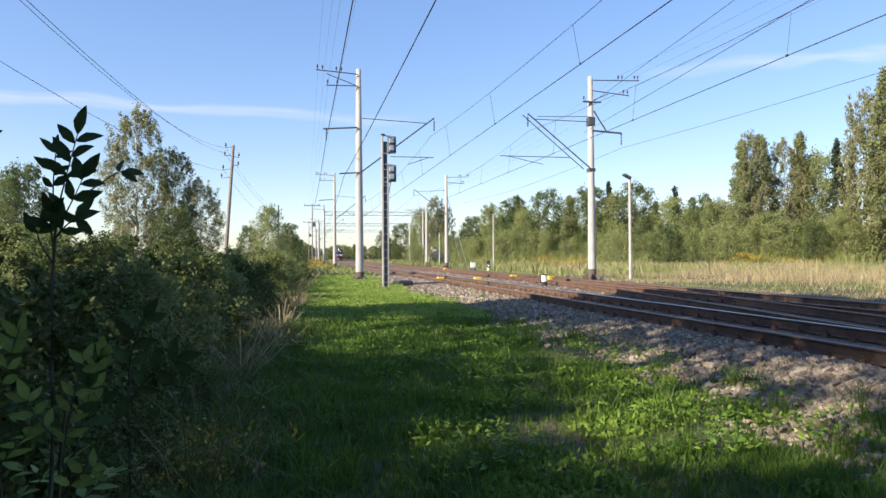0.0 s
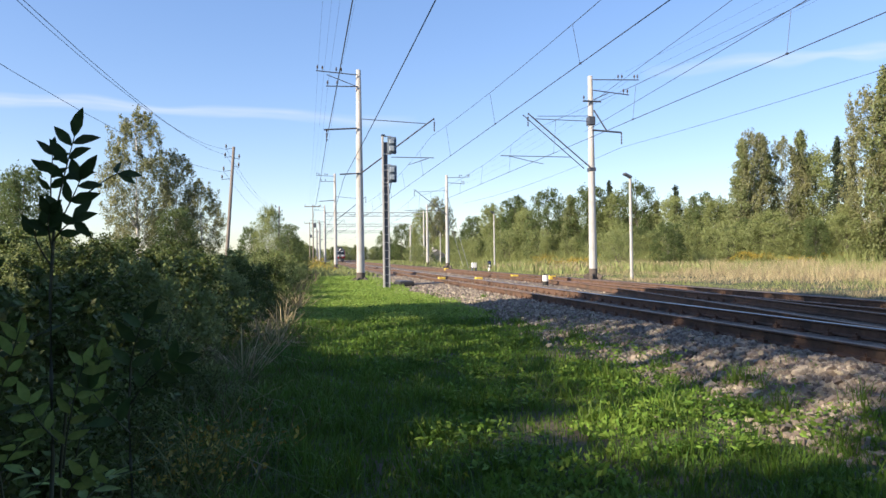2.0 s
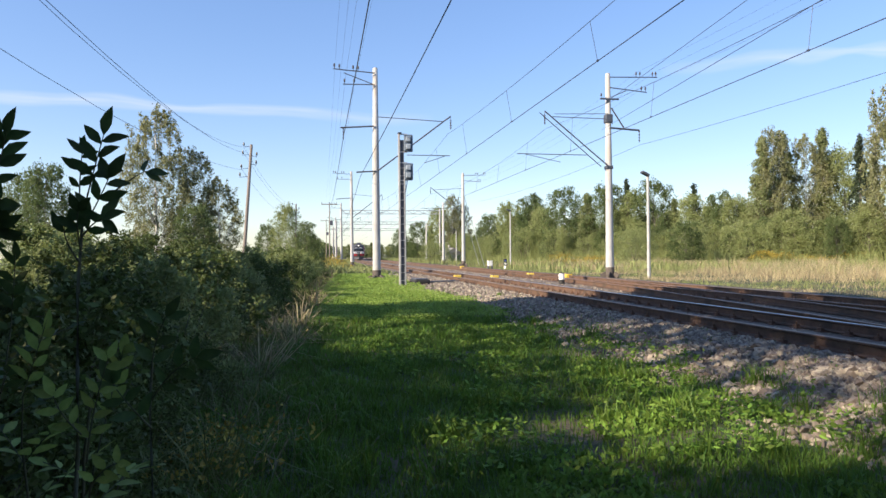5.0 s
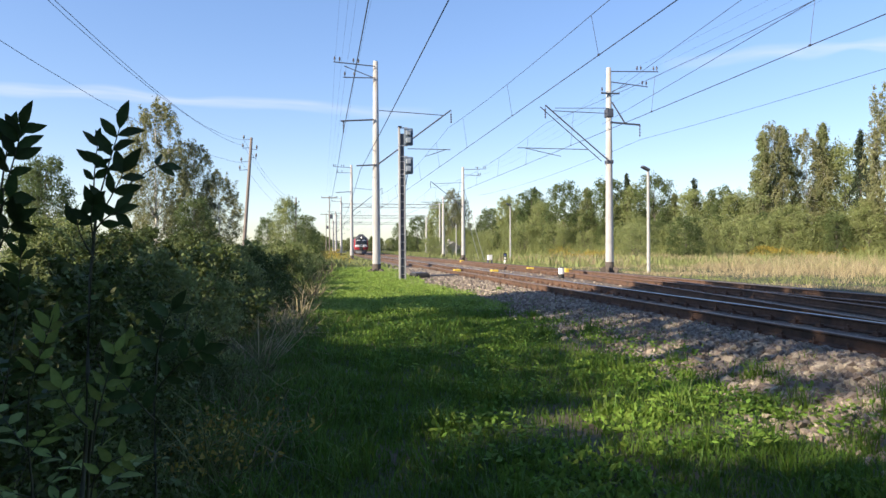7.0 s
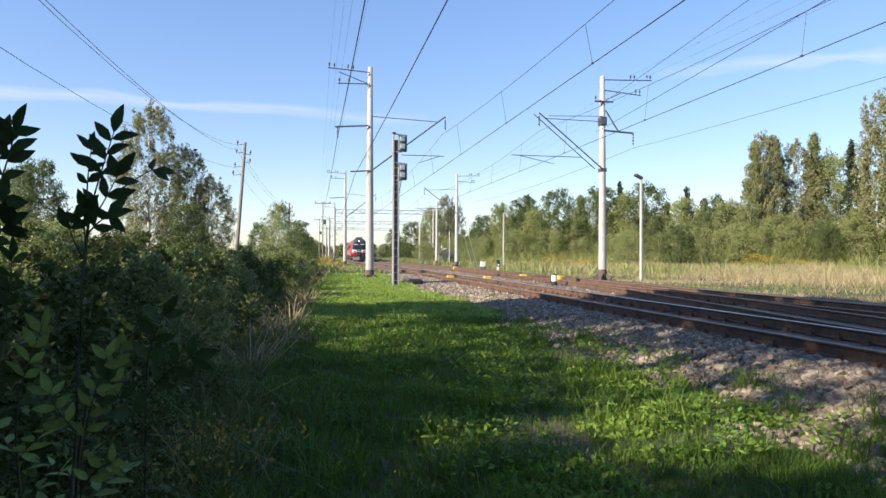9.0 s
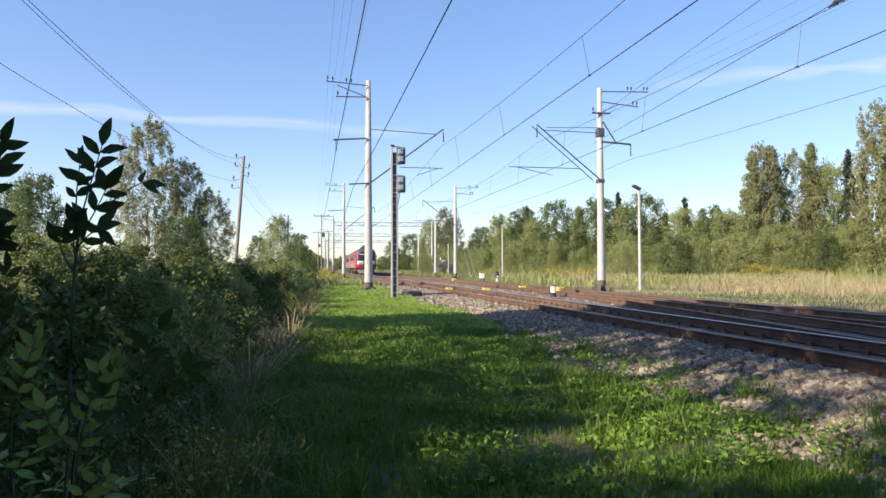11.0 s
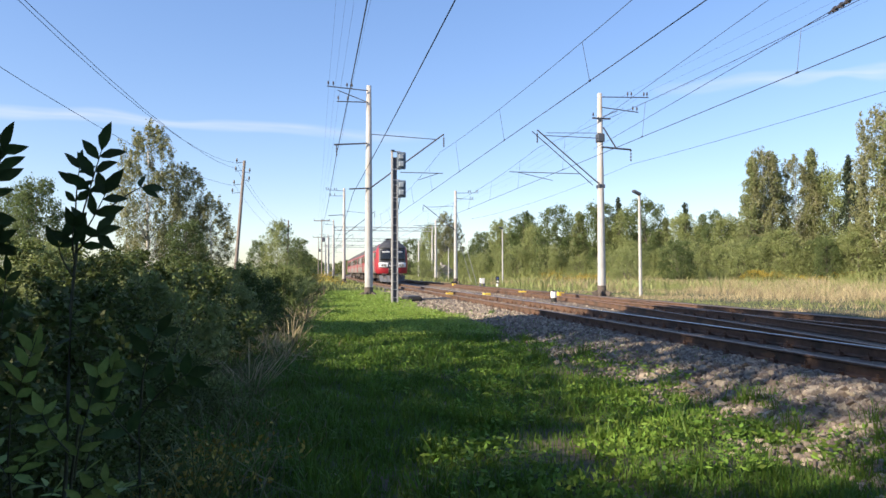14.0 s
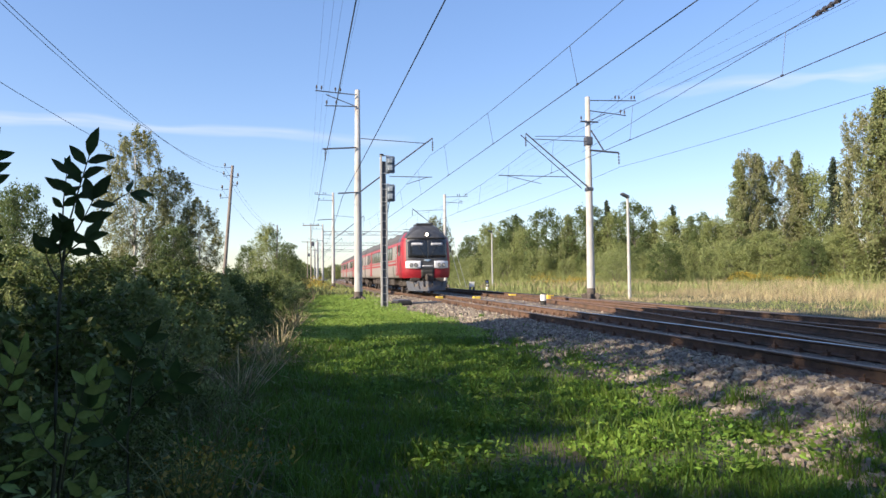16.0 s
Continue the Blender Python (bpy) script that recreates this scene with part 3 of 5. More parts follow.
def planted(template, x, y, s=1.0, turn=0.0, wide=1.0, z=None, label=""):
    m = pose(x, y, ground_z(x, y) - 0.05 if z is None else z, 0, 0, turn) @ Matrix.Diagonal((s * wide, s * wide, s, 1))
    if template.name in used:
        ob = copy_thing(template, m @ Matrix.Diagonal((*[1 / v for v in template.scale], 1)))
        ob["label"] = tree_labels[template.name]
    else:
        used.add(template.name)
        tree_labels[template.name] = template["label"]
        ob = template
        ob.matrix_basis = m
    if label:
        ob["label"] = label
    return ob



birch = grown_tree(1, 11.5, 2.7, 60, 24000, 0.135, M["birch_leaf"], M["birch_bark"], 0.16, 0.7, "oval", 0.14, "tall birch with small yellowing leaves", strands=0.9)
aspen = grown_tree(2, 12.0, 2.6, 62, 17000, 0.19, M["poplar_leaf"], M["bark"], 0.05, 0.3, "column", 0.15, "grey-green aspen at the wood's edge")
alder = grown_tree(3, 10.0, 3.3, 66, 17000, 0.19, M["alder_leaf"], M["bark"], 0.04, 0.2, "oval", 0.15, "dark green alder at the wood's edge")
sallow = grown_tree(6, 9.0, 3.4, 66, 17000, 0.18, M["willow_leaf"], M["bark"], 0.04, 0.2, "oval", 0.13, "pale green sallow tree at the wood's edge")
willow = grown_tree(4, 4.5, 3.0, 46, 9000, 0.13, M["willow_leaf"], M["bark"], 0.04, 0.0, "bush", 0.07, "pale green willow bush", "bush", "bush", stems=5)
spruce = grown_tree(5, 12.0, 2.6, 40, 8000, 0.22, M["spruce_leaf"], M["bark"], 0.05, 0.8, "cone", 0.14, "dark spruce among the birches")
thick = grown_tree(7, 2.1, 1.25, 22, 7500, 0.08, M["shrub_leaf"], M["bark"], 0.06, 0.1, "bush", 0.03, "dark green leafy shrub in the thicket", "bush", "bush", stems=6, group="thicket shrubs")
grey_shrub = grown_tree(8, 2.0, 1.2, 22, 7500, 0.07, M["willow_leaf"], M["bark"], 0.06, 0.0, "bush", 0.03, "grey-green willow shrub in the thicket", "bush", "bush", stems=6, group="thicket shrubs")
open_alder = grown_tree(10, 10.0, 3.3, 30, 5200, 0.25, M["alder_leaf"], M["bark"], 0.12, 0.2, "oval", 0.15, "open-crowned alder")
high_crown = grown_tree(9, 15.0, 2.7, 30, 7000, 0.28, M["alder_leaf"], M["bark"], 0.6, 0.2, "oval", 0.2, "tall alder with a high crown")
BASE = {high_crown.name: 15.0, open_alder.name: 10.0, birch.name: 11.5, aspen.name: 12.0, alder.name: 10.0, spruce.name: 12.0, sallow.name: 9.0, willow.name: 4.5, thick.name: 2.1, grey_shrub.name: 2.0}


def stand(kind, x, y, h, turn=0.0, wide=1.0, label=""):
    return planted(kind, x, y, h / BASE[kind.name], turn, wide, label=label)


# left of the path
stand(birch, -10.4, 45, 11.0, 0, 0.88)
stand(birch, -8.2, 46, 8.6, 80, 1.0)
stand(birch, -6.6, 45.5, 6.6, 160, 1.1, "small drooping birch beside the taller birches")
stand(alder, -7.2, 40, 4.4, 15, 1.0)
stand(alder, -14.2, 38, 6.3, 40, 0.8, "dark rounded tree behind the thicket")
stand(alder, -15.9, 40, 6.0, 140, 0.8)
stand(sallow, -4.0, 76, 7.0, 10, 0.75)
stand(alder, -2.0, 86, 5.6, 70, 1.0)
stand(alder, -6.2, 78, 5.0, 200, 0.9)
stand(alder, -1.2, 104, 4.2, 100, 1.2)
for k in range(7):
    stand((alder, sallow)[k % 2], -3.4 + 0.85 * k, 112 + 20 * k, 5.2, 50 * k, 1.2)

# the wood right of the tracks
rng = random.Random(4)
for k, (x, y, h, kind) in enumerate((
        (41.5, 172, 8.6, alder), (46, 170, 9, aspen), (40.5, 152, 8.4, sallow), (40, 136, 9.4, alder), (39.4, 121, 10.4, alder), (38.2, 112, 9.4, sallow), (39.6, 106, 12.2, alder),
        (42.0, 102, 11.0, aspen), (44.5, 100, 12.2, alder), (47, 98, 11.0, sallow), (50, 95, 12.4, alder), (52.3, 93, 9.4, aspen), (53.8, 90, 9.8, sallow), (55.4, 86, 9.8, alder), (56.6, 84, 9.0, sallow),
        (57.6, 80, 16.4, aspen), (59.4, 80, 18.0, birch), (61.4, 81, 17.4, aspen), (64.3, 80, 17.0, birch), (66.8, 80, 17.8, aspen), (69.2, 79, 15, sallow),
        (67.6, 74.5, 16.0, spruce), (71.0, 76, 15.0, spruce), (64.2, 66, 20.4, birch), (64.8, 64, 22.0, aspen), (67.2, 63, 22.5, birch), (70, 61, 21, aspen), (66, 57, 20, birch),
        (38.2, 119, 12.0, alder), (36.9, 129, 11.4, sallow), (39.2, 138, 12.4, spruce), (37.6, 149, 10.4, alder), (40.6, 125, 13.0, spruce), (48.4, 101, 13.2, spruce), (55.0, 92, 11.6, spruce), (29.2, 150, 15.0, birch), (27, 152, 12.0, sallow), (31.4, 151, 13.0, birch), (27, 190, 10.8, alder), (22.5, 195, 9.0, alder), (31, 192, 10, aspen), (36, 180, 9.0, alder))):
    stand(kind, x, y, h, 47 * k, (0.8 if h > 14 else 1.0) * (0.92 + 0.18 * ((k * 37) % 10) / 10))
for k in range(46):
    t = k / 45
    x, y = 31 + 33 * t ** 1.6 + rng.uniform(-1.5, 2.0), 150 - 80 * t ** 0.8 + rng.uniform(-3, 3)
    stand((willow, sallow, willow, alder)[k % 4], x - 1.5, y - 2, (5.0, 5.4, 4.0, 5.0)[k % 4] * rng.uniform(0.8, 1.15), rng.uniform(0, 360), rng.uniform(0.85, 1.15))
for k in range(20):
    t = k / 19
    stand((alder, aspen, sallow)[k % 3], 46 + 33 * t + rng.uniform(-2, 2), 150 - 60 * t + rng.uniform(3, 9), rng.uniform(8.6, 10.2), rng.uniform(0, 360), 1.1)
stand(alder, 43.0, 74, 5.2, 30, 1.5, "broad dark green bush on the dry meadow")
stand(willow, 38.5, 78, 4.4, 60, 1.1)
for k in range(14):
    stand((willow, alder, sallow)[k % 3], 54 + 1.7 * k + rng.uniform(-1, 1), 77 - 1.6 * k + rng.uniform(-1.5, 1.5), (4.6, 5.2, 6.0)[k % 3] * rng.uniform(0.85, 1.15), 70 * k, 1.15)

for k in range(44):
    stand((alder, aspen, sallow)[k % 3], -14 + 2.6 * k + rng.uniform(-1, 1), 400 + rng.uniform(-25, 25), 6.4 + 2.6 * rng.random(), rng.uniform(0, 360), 1.7, "tree in the distant wood line")
# thicket left of the path
for k in range(58):
    t = (k + 0.5) / 58
    y = 4.3 + 50 * t ** 1.7
    x = -1.85 + 0.9 * min(1, y / 45) - (0.2 + 0.25 * y ** 0.72) * ((k * 0.618) % 1.0) * 1.6
    tall = 0.92 + 0.4 * ((k * 0.377) % 1.0) + min(0.45, 0.034 * y) + 0.003 * y
    stand((thick, grey_shrub)[1 if y > 7.5 and k % 3 else 0], x, y, tall, rng.uniform(0, 360), rng.uniform(0.85, 1.2))
for k in range(16):
    t = k / 15
    y = 15 + 34 * t ** 1.2
    stand((grey_shrub, thick, grey_shrub)[k % 3], -1.55 + 1.0 * t + rng.uniform(-0.45, 0.25), y, 1.1 + 0.3 * rng.random() + 0.35 * t, 67 * k, 1.05)
for x, y, h in ((19.4, 118, 3.6), (21.4, 118, 3.0), (24.6, 119, 1.4), (27.4, 120, 2.4)):
    stand(willow, x, y, h, x * 30, 1.1)
for k, (x, y, h) in enumerate(((-1.45, 2.95, 1.12), (-2.0, 3.5, 1.3), (-1.1, 3.5, 0.9), (-1.6, 4.1, 1.15), (-2.4, 4.8, 1.42), (-1.2, 4.7, 0.75), (-1.4, 6.0, 0.8), (-1.35, 7.6, 0.72))):
    stand(thick, x, y, h, 71 * k, 0.95)
for k, (x, y, h) in enumerate(((-4.4, 14.5, 1.9), (-5.6, 16.5, 2.1), (-6.6, 18, 2.3), (-5.0, 19.5, 2.0), (-7.6, 22, 2.5), (-6.2, 24, 2.2), (-4.6, 25, 2.0), (-9.0, 25, 2.7), (-7.4, 28, 2.5), (-5.4, 30, 2.3),
                               (-10.6, 29, 2.8), (-3.6, 21, 1.8))):
    stand((thick, grey_shrub, thick)[k % 3], x, y, h, 59 * k, 1.1)
# tall trees behind the camera, whose shade falls across the path
SHADE = "open-crowned leafy tree beside the path"
for k, (x, y, h) in enumerate(((-7.7, 12.9, 3.5), (-9.8, 15.7, 3.4), (-17.6, -4.0, 11.6), (-9.3, 6.3, 12),
                            (-8.6, -3.9, 11), (-6.6, -6.3, 11), (-10.5, -8.6, 14), (-3.3, -10.8, 11))):
    stand(open_alder, x, y, h, 67 * k, 0.9 if h < 10 else 0.62, SHADE)
# dense trees added out of view, mostly to hold back skylight
for k, (x, y, h) in enumerate(((-7, -17, 15), (-1.5, -15.5, 14), (3.5, -16, 15), (8.5, -15, 14), (14, -18, 15), (-12, -15.5, 15), (20, -20, 14), (-26.9, -2.6, 11.5), (-22.3, 7.5, 9), (-18, -15, 12),
                               (-9.0, -6.6, 9), (-3.9, -7.1, 8), (5.2, -9.4, 9), (-9.9, -0.7, 5.4), (-6.2, -2.8, 5), (-2.2, -4.3, 4.4), (4.6, -6.2, 5.0))):
    stand(alder, x, y, h, 53 * k, 0.95, "unseen dense tree added to block light from behind")
# the first is an unseen shrub added only to shade the ash saplings
for k, (x, y, h) in enumerate(((-2.6, 1.5, 3.0), (-5.3, 2.5, 4.2), (-7.1, 1.3, 5.2), (-5.8, -0.2, 5.0), (-6.3, 3.7, 4.6), (-8.6, 4.3, 5.6), (-9.2, 7.1, 5.4), (-7.5, 6.1, 5.3), (-7.6, 3.6, 5.8), (-8.6, -0.8, 6.6))):
    stand(alder, x, y, h, 90 * k, 0.8, "leafy young tree beside the path")
# the last two crowns are added behind the camera to dim the skylight
for k, (x, y, h) in enumerate(((-11.9, 1.2, 18), (-10.2, 3.2, 15.6), (-10.3, -4.5, 15.5), (-19.8, -8.5, 15), (-11.1, 5.7, 16.5), (-11.9, 9.0, 16), (-13.2, -2.1, 18.5), (-9.4, 9.9, 11.8), (-12.8, 10.8, 14.2), (-12.0, 12.3, 9.3), (-10.3, 13.7, 8.1), (-0.1, -4.3, 14), (-2.4, -6.9, 17))):
    stand(high_crown, x, y, h, 80 * k, 0.95, "tall alder with a high crown beside the path")


# ---- grasses ----
def blades(seed, pts, height, width, bend=0.5):
    """Two-jointed bent blades at points; height and width given for each."""
    r = np.random.default_rng(seed)
    n = len(pts)
    a = r.random(n) * 2 * math.pi
    side = np.stack([np.cos(a), np.sin(a), np.zeros(n)], 1)
    b = r.random(n) * 2 * math.pi
    lean = np.stack([np.cos(b), np.sin(b), np.zeros(n)], 1) * (bend * r.random((n, 1)) + 0.08)
    h = (height * (0.55 + 0.75 * r.random(n)))[:, None]
    w = (width * (0.7 + 0.6 * r.random(n)))[:, None] * side * 0.5
    up = np.array((0, 0, 1.0))
    mid = pts + h * (up * 0.6 + lean * 0.35)
    tip = pts + h * (up * (1 - 0.25 * np.linalg.norm(lean, axis=1)[:, None]) + lean)
    v = np.stack([pts - w, pts + w, mid + w * 0.75, mid - w * 0.75, tip], 1).reshape(-1, 3)
    i = np.arange(n)[:, None] * 5
    faces = (i + np.array([0, 1, 2, 3])).tolist() + (i + np.array([3, 2, 4])).tolist()
    return v, faces


def scatter(seed, n, place):
    r = random.Random(seed)
    out = []
    while len(out) < n:
        x, y = place(r)
        if x is not None:
            out.append((x, y, ground_z(x, y) - 0.01))
    return np.array(out)


def lawn_place(r):
    y = 3.2 * (46 / 3.2) ** r.random()
    left = -1.6 + 0.9 * min(1, y / 30)
    x = r.uniform(left, toe_x(y) + 0.15 + max(0, 0.75 - 0.07 * y)) if r.random() < 0.945 else toe_x(y) + abs(r.gauss(0, 0.65))
    worn = noise.noise((x * 0.8, y * 0.45, 7)) + 0.5 * noise.noise((x * 2.5, y * 2, 1))
    if x > toe_x(y) - 0.7 and noise.noise((x * 1.7, y * 1.2, 9)) < 0.12 and r.random() < 0.85 or worn > 0.38 and x > 1.5 and r.random() < 0.7:
        return None, None
    return x, y


p = scatter(1, 105000, lawn_place)
tuft = np.array([0.75 + 0.9 * max(0, noise.noise((q[0] * 1.3, q[1] * 1.1, 2))) for q in p])
v, f = blades(1, p, (0.10 + 0.0022 * np.minimum(p[:, 1], 16) - 0.003 * np.clip(p[:, 1] - 16, 0, 18)) * tuft, 0.005 + 0.0011 * p[:, 1], 0.7)
tagged(new("grass", mesh_of("grass", v, f, M["grass"])), "fresh green grass on the path by the tracks", "grass", kind="stuff")


# taller tufts that stand out of the sward
hearts = scatter(41, 620, lambda r: lawn_place(r) if r.random() < 0.8 else (r.uniform(-1.3, 0.2), r.uniform(4.2, 16)))
p = np.repeat(hearts, 30, axis=0) + np.random.default_rng(42).normal(size=(len(hearts) * 30, 3)) * np.array((0.075, 0.075, 0.0))
rise = np.repeat(0.16 + 0.16 * np.random.default_rng(43).random(len(hearts)) ** 2, 30) * np.clip(1.25 - 0.025 * p[:, 1], 0.4, 1.2)
v, f = blades(44, p, rise, 0.006 + 0.001 * p[:, 1], 1.1)
tagged(new("grass_tufts", mesh_of("grass_tufts", v, f, M["grass"])), "taller tufts of fresh grass on the path", "grass", kind="stuff")


def weed_place(r):
    y = 3.4 * (30 / 3.4) ** r.random()
    x = r.uniform(0.2, toe_x(y) + 0.1 + max(0, 0.9 - 0.08 * y))
    return (x, y) if noise.noise((x * 0.9, y * 0.7, 11)) > 0.05 else (None, None)


p = scatter(2, 3800, weed_place)
rs = np.random.default_rng(12)
rep = np.repeat(p, 5, axis=0) + rs.normal(size=(len(p) * 5, 3)) * np.array((0.05, 0.05, 0.0)) + np.array((0, 0, 0.05))
v, f = leaves_at(rs, rep, 0.06, -0.5, 0.5)
v[:, 2] = np.maximum(v[:, 2], 0.01)
tagged(new("low_weeds", mesh_of("low_weeds", v, f, M["weed"])), "low broad-leaved weeds among the grass", "weeds", kind="stuff")


def dock_place(r):
    y = 4.6 * (14 / 4.6) ** r.random()
    x = r.uniform(0.9, toe_x(y) + 0.55)
    return (x, y) if noise.noise((x * 1.1, y * 0.8, 23)) > 0.02 + 0.1 * (y > 10) else (None, None)


p = scatter(21, 420, dock_place)
rs = np.random.default_rng(22)
q = np.repeat(p, 7, axis=0) + rs.normal(size=(len(p) * 7, 3)) * np.array((0.07, 0.07, 0.025)) + np.array((0, 0, 0.11))
v, f = leaves_at(rs, q, 0.075, -0.2, 0.5)
mid = v.reshape(-1, 4, 3)[:, :, 2].mean(axis=1).repeat(4)
v[:, 2] = mid + (v[:, 2] - mid) * 0.55
tagged(new("dock_leaves", mesh_of("dock_leaves", v, f, M["weed"])), "large soft green dock leaves among the grass", "weeds", kind="stuff")


# bright leaves added only beyond 15 m, where the path lies in sun
def sunlit_clover_place(r):
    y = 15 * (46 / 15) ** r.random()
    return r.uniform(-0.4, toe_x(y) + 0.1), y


p = scatter(14, 64000, sunlit_clover_place)
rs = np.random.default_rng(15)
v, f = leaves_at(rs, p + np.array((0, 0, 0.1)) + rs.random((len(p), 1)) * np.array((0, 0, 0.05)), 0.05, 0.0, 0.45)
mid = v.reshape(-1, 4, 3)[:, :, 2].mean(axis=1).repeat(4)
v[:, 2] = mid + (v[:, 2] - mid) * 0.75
tagged(new("clover", mesh_of("clover", v, f, M["clover"])), "low clover with sunlight put into its bright colour", "weeds", kind="stuff")


def verge_place(r):
    y = 4.0 * (55 / 4.0) ** r.random()
    x = -1.2 + 0.85 * min(1, y / 40) + r.gauss(0, 0.42)
    return x, y


p = scatter(3, 2600, verge_place)
clump = np.array([0.55 + 1.5 * max(0, noise.noise((q[0] * 1.6, q[1] * 0.9, 31))) for q in p])
v, f = blades(3, p, (0.3 + 0.009 * p[:, 1]) * clump, 0.006 + 0.0008 * p[:, 1], 2.5)
tagged(new("tall_dry_grass", mesh_of("tall_dry_grass", v, f, M["shaded_straw"])), "tall dry grass along the thicket", "grass", kind="stuff")
p = scatter(13, 7000, verge_place)
v, f = blades(13, p - np.array((0.2, 0, 0)), (0.46 + 0.003 * p[:, 1]) * np.array([0.6 + 1.3 * max(0, noise.noise((q[0] * 1.4, q[1] * 0.8, 37))) for q in p]), 0.007 + 0.0007 * p[:, 1], 2.2)
tagged(new("tall_green_grass", mesh_of("tall_green_grass", v, f, M["sedge"])), "tall dull green grass along the thicket", "grass", kind="stuff")


TUFTS = [(-0.78, 9.2), (-0.55, 11.6), (-0.48, 14.2), (-0.85, 12.9), (-0.3, 19.0)]
p = scatter(27, 210, lambda r: (lambda c: (c[0] + r.gauss(0, 0.09), c[1] + r.gauss(0, 0.16)))(r.choice(TUFTS)))
v, f = blades(28, p, np.full(len(p), 0.7), 0.007 + 0.0007 * p[:, 1], 2.2)
tagged(new("straw_tufts", mesh_of("straw_tufts", v, f, M["straw"])), "arching tufts of dry straw along the thicket", "grass", kind="stuff")
p = scatter(24, 60, lambda r: (-0.75 + r.gauss(0, 0.22), 4.9 + r.gauss(0, 0.35)))
rs = np.random.default_rng(25)
q = np.repeat(p, 8, axis=0) + rs.normal(size=(len(p) * 8, 3)) * np.array((0.05, 0.05, 0.04)) + np.array((0, 0, 0.3))
v, f = leaves_at(rs, q, 0.045, -0.3, 0.5)
tagged(new("yellow_herb", mesh_of("yellow_herb", v, f, M["goldenrod"])), "dull yellow flower heads in the shaded verge", "flowers", kind="stuff")
v, f = blades(26, p, np.full(len(p), 0.34), np.full(len(p), 0.008), 0.4)
tagged(new("yellow_herb_stems", mesh_of("yellow_herb_stems", v, f, M["sedge"])), "green stems of yellow-flowered herbs", "flowers", kind="stuff")


def meadow_place(r):
    y = r.uniform(4, 88)
    x = 16.5 + 40 * r.random() ** 1.3
    return x, y


p = scatter(4, 95000, meadow_place)
tall = np.clip((p[:, 0] - 17) / 9, 0.25, 1.0)
green = np.array([noise.noise((q[0] * 0.14, q[1] * 0.11, 4)) + 0.5 * noise.noise((q[0] * 0.6, q[1] * 0.5, 6)) for q in p]) + 0.25 * (p[:, 0] < 19) > 0.04
for name, sel, mat, label in (("dry_meadow", ~green, M["straw"], "pale dry meadow grass beyond the tracks"), ("green_meadow", green, M["meadow"], "green meadow grass beyond the tracks")):
    q, h = p[sel], tall[sel]
    v, f = blades(5, q, 0.8 * h * np.array([max(0.3, 0.75 + 0.9 * noise.noise((w[0] * 0.35, w[1] * 0.3, 51)) + 0.5 * noise.noise((w[0] * 1.1, w[1] * 0.9, 52))) for w in q]), 0.009 + 0.00025 * q[:, 1], 1.5)
    tagged(new(name, mesh_of(name, v, f, mat)), label, "grass", kind="stuff")


def far_verge(r):
    y = r.uniform(45, 230)
    return r.choice((r.uniform(-6, 5.4) + bend(y), r.uniform(-1, 5.4) + bend(y), r.uniform(16.5, 36))), y


p = scatter(6, 16000, far_verge)
v, f = blades(6, p, np.where(p[:, 0] > 8, 0.8, np.where(p[:, 0] > 1.5, 0.22, 0.7)), np.full(len(p), 0.1), 0.8)
tagged(new("far_verge_grass", mesh_of("far_verge_grass", v, f, M["meadow"])), "rough grass along the distant tracks", "grass", kind="stuff")


def belt_place(r):
    t = r.random()
    return 31 + 33 * t ** 1.6 - 3.2 + r.gauss(0, 1.6), 150 - 80 * t ** 0.8 - 4 + r.gauss(0, 2.5)


p = scatter(61, 15000, belt_place)
v, f = blades(62, p, 2.0 * np.array([0.75 + 0.9 * max(-0.4, noise.noise((q[0] * 0.22, q[1] * 0.2, 71))) for q in p]), 0.035 + 0.0003 * p[:, 1], 0.9)
tagged(new("tall_reed_grass", mesh_of("tall_reed_grass", v, f, M["meadow"])), "tall pale green reed grass along the wood", "grass", kind="stuff")


def gold_place(r):
    k = r.random()
    if k < 0.8:
        t = r.random()
        return 52 + 12 * t ** 0.8 + r.gauss(0, 1.0), 73.5 - 3 * t + r.gauss(0, 2.2)
    if k < 0.93:
        return 30 + r.gauss(0, 2.0), 76 + r.gauss(0, 2)
    return 0.3 + r.gauss(0, 0.8), 62 + r.gauss(0, 4)


p = scatter(7, 2600, gold_place)
rise = np.array([0.75 + 1.3 * max(-0.3, noise.noise((q[0] * 0.35, q[1] * 0.3, 41))) for q in p])
v1, f1 = blades(7, p, 1.05 * rise, np.full(len(p), 0.05), 0.3)
tagged(new("goldenrod_stems", mesh_of("goldenrod_stems", v1, f1, M["sedge"])), "green stems of goldenrod in the meadow", "flowers", kind="stuff")
rs = np.random.default_rng(8)
q = np.repeat(p, 9, axis=0) + rs.normal(size=(len(p) * 9, 3)) * np.array((0.14, 0.14, 0.12)) + np.repeat(rise, 9)[:, None] * np.array((0, 0, 0.98))
v, f = leaves_at(rs, q, 0.13, -0.3, 0.6)
tagged(new("goldenrod", mesh_of("goldenrod", v, f, M["goldenrod"])), "yellow goldenrod in bloom on the meadow", "flowers", kind="stuff")

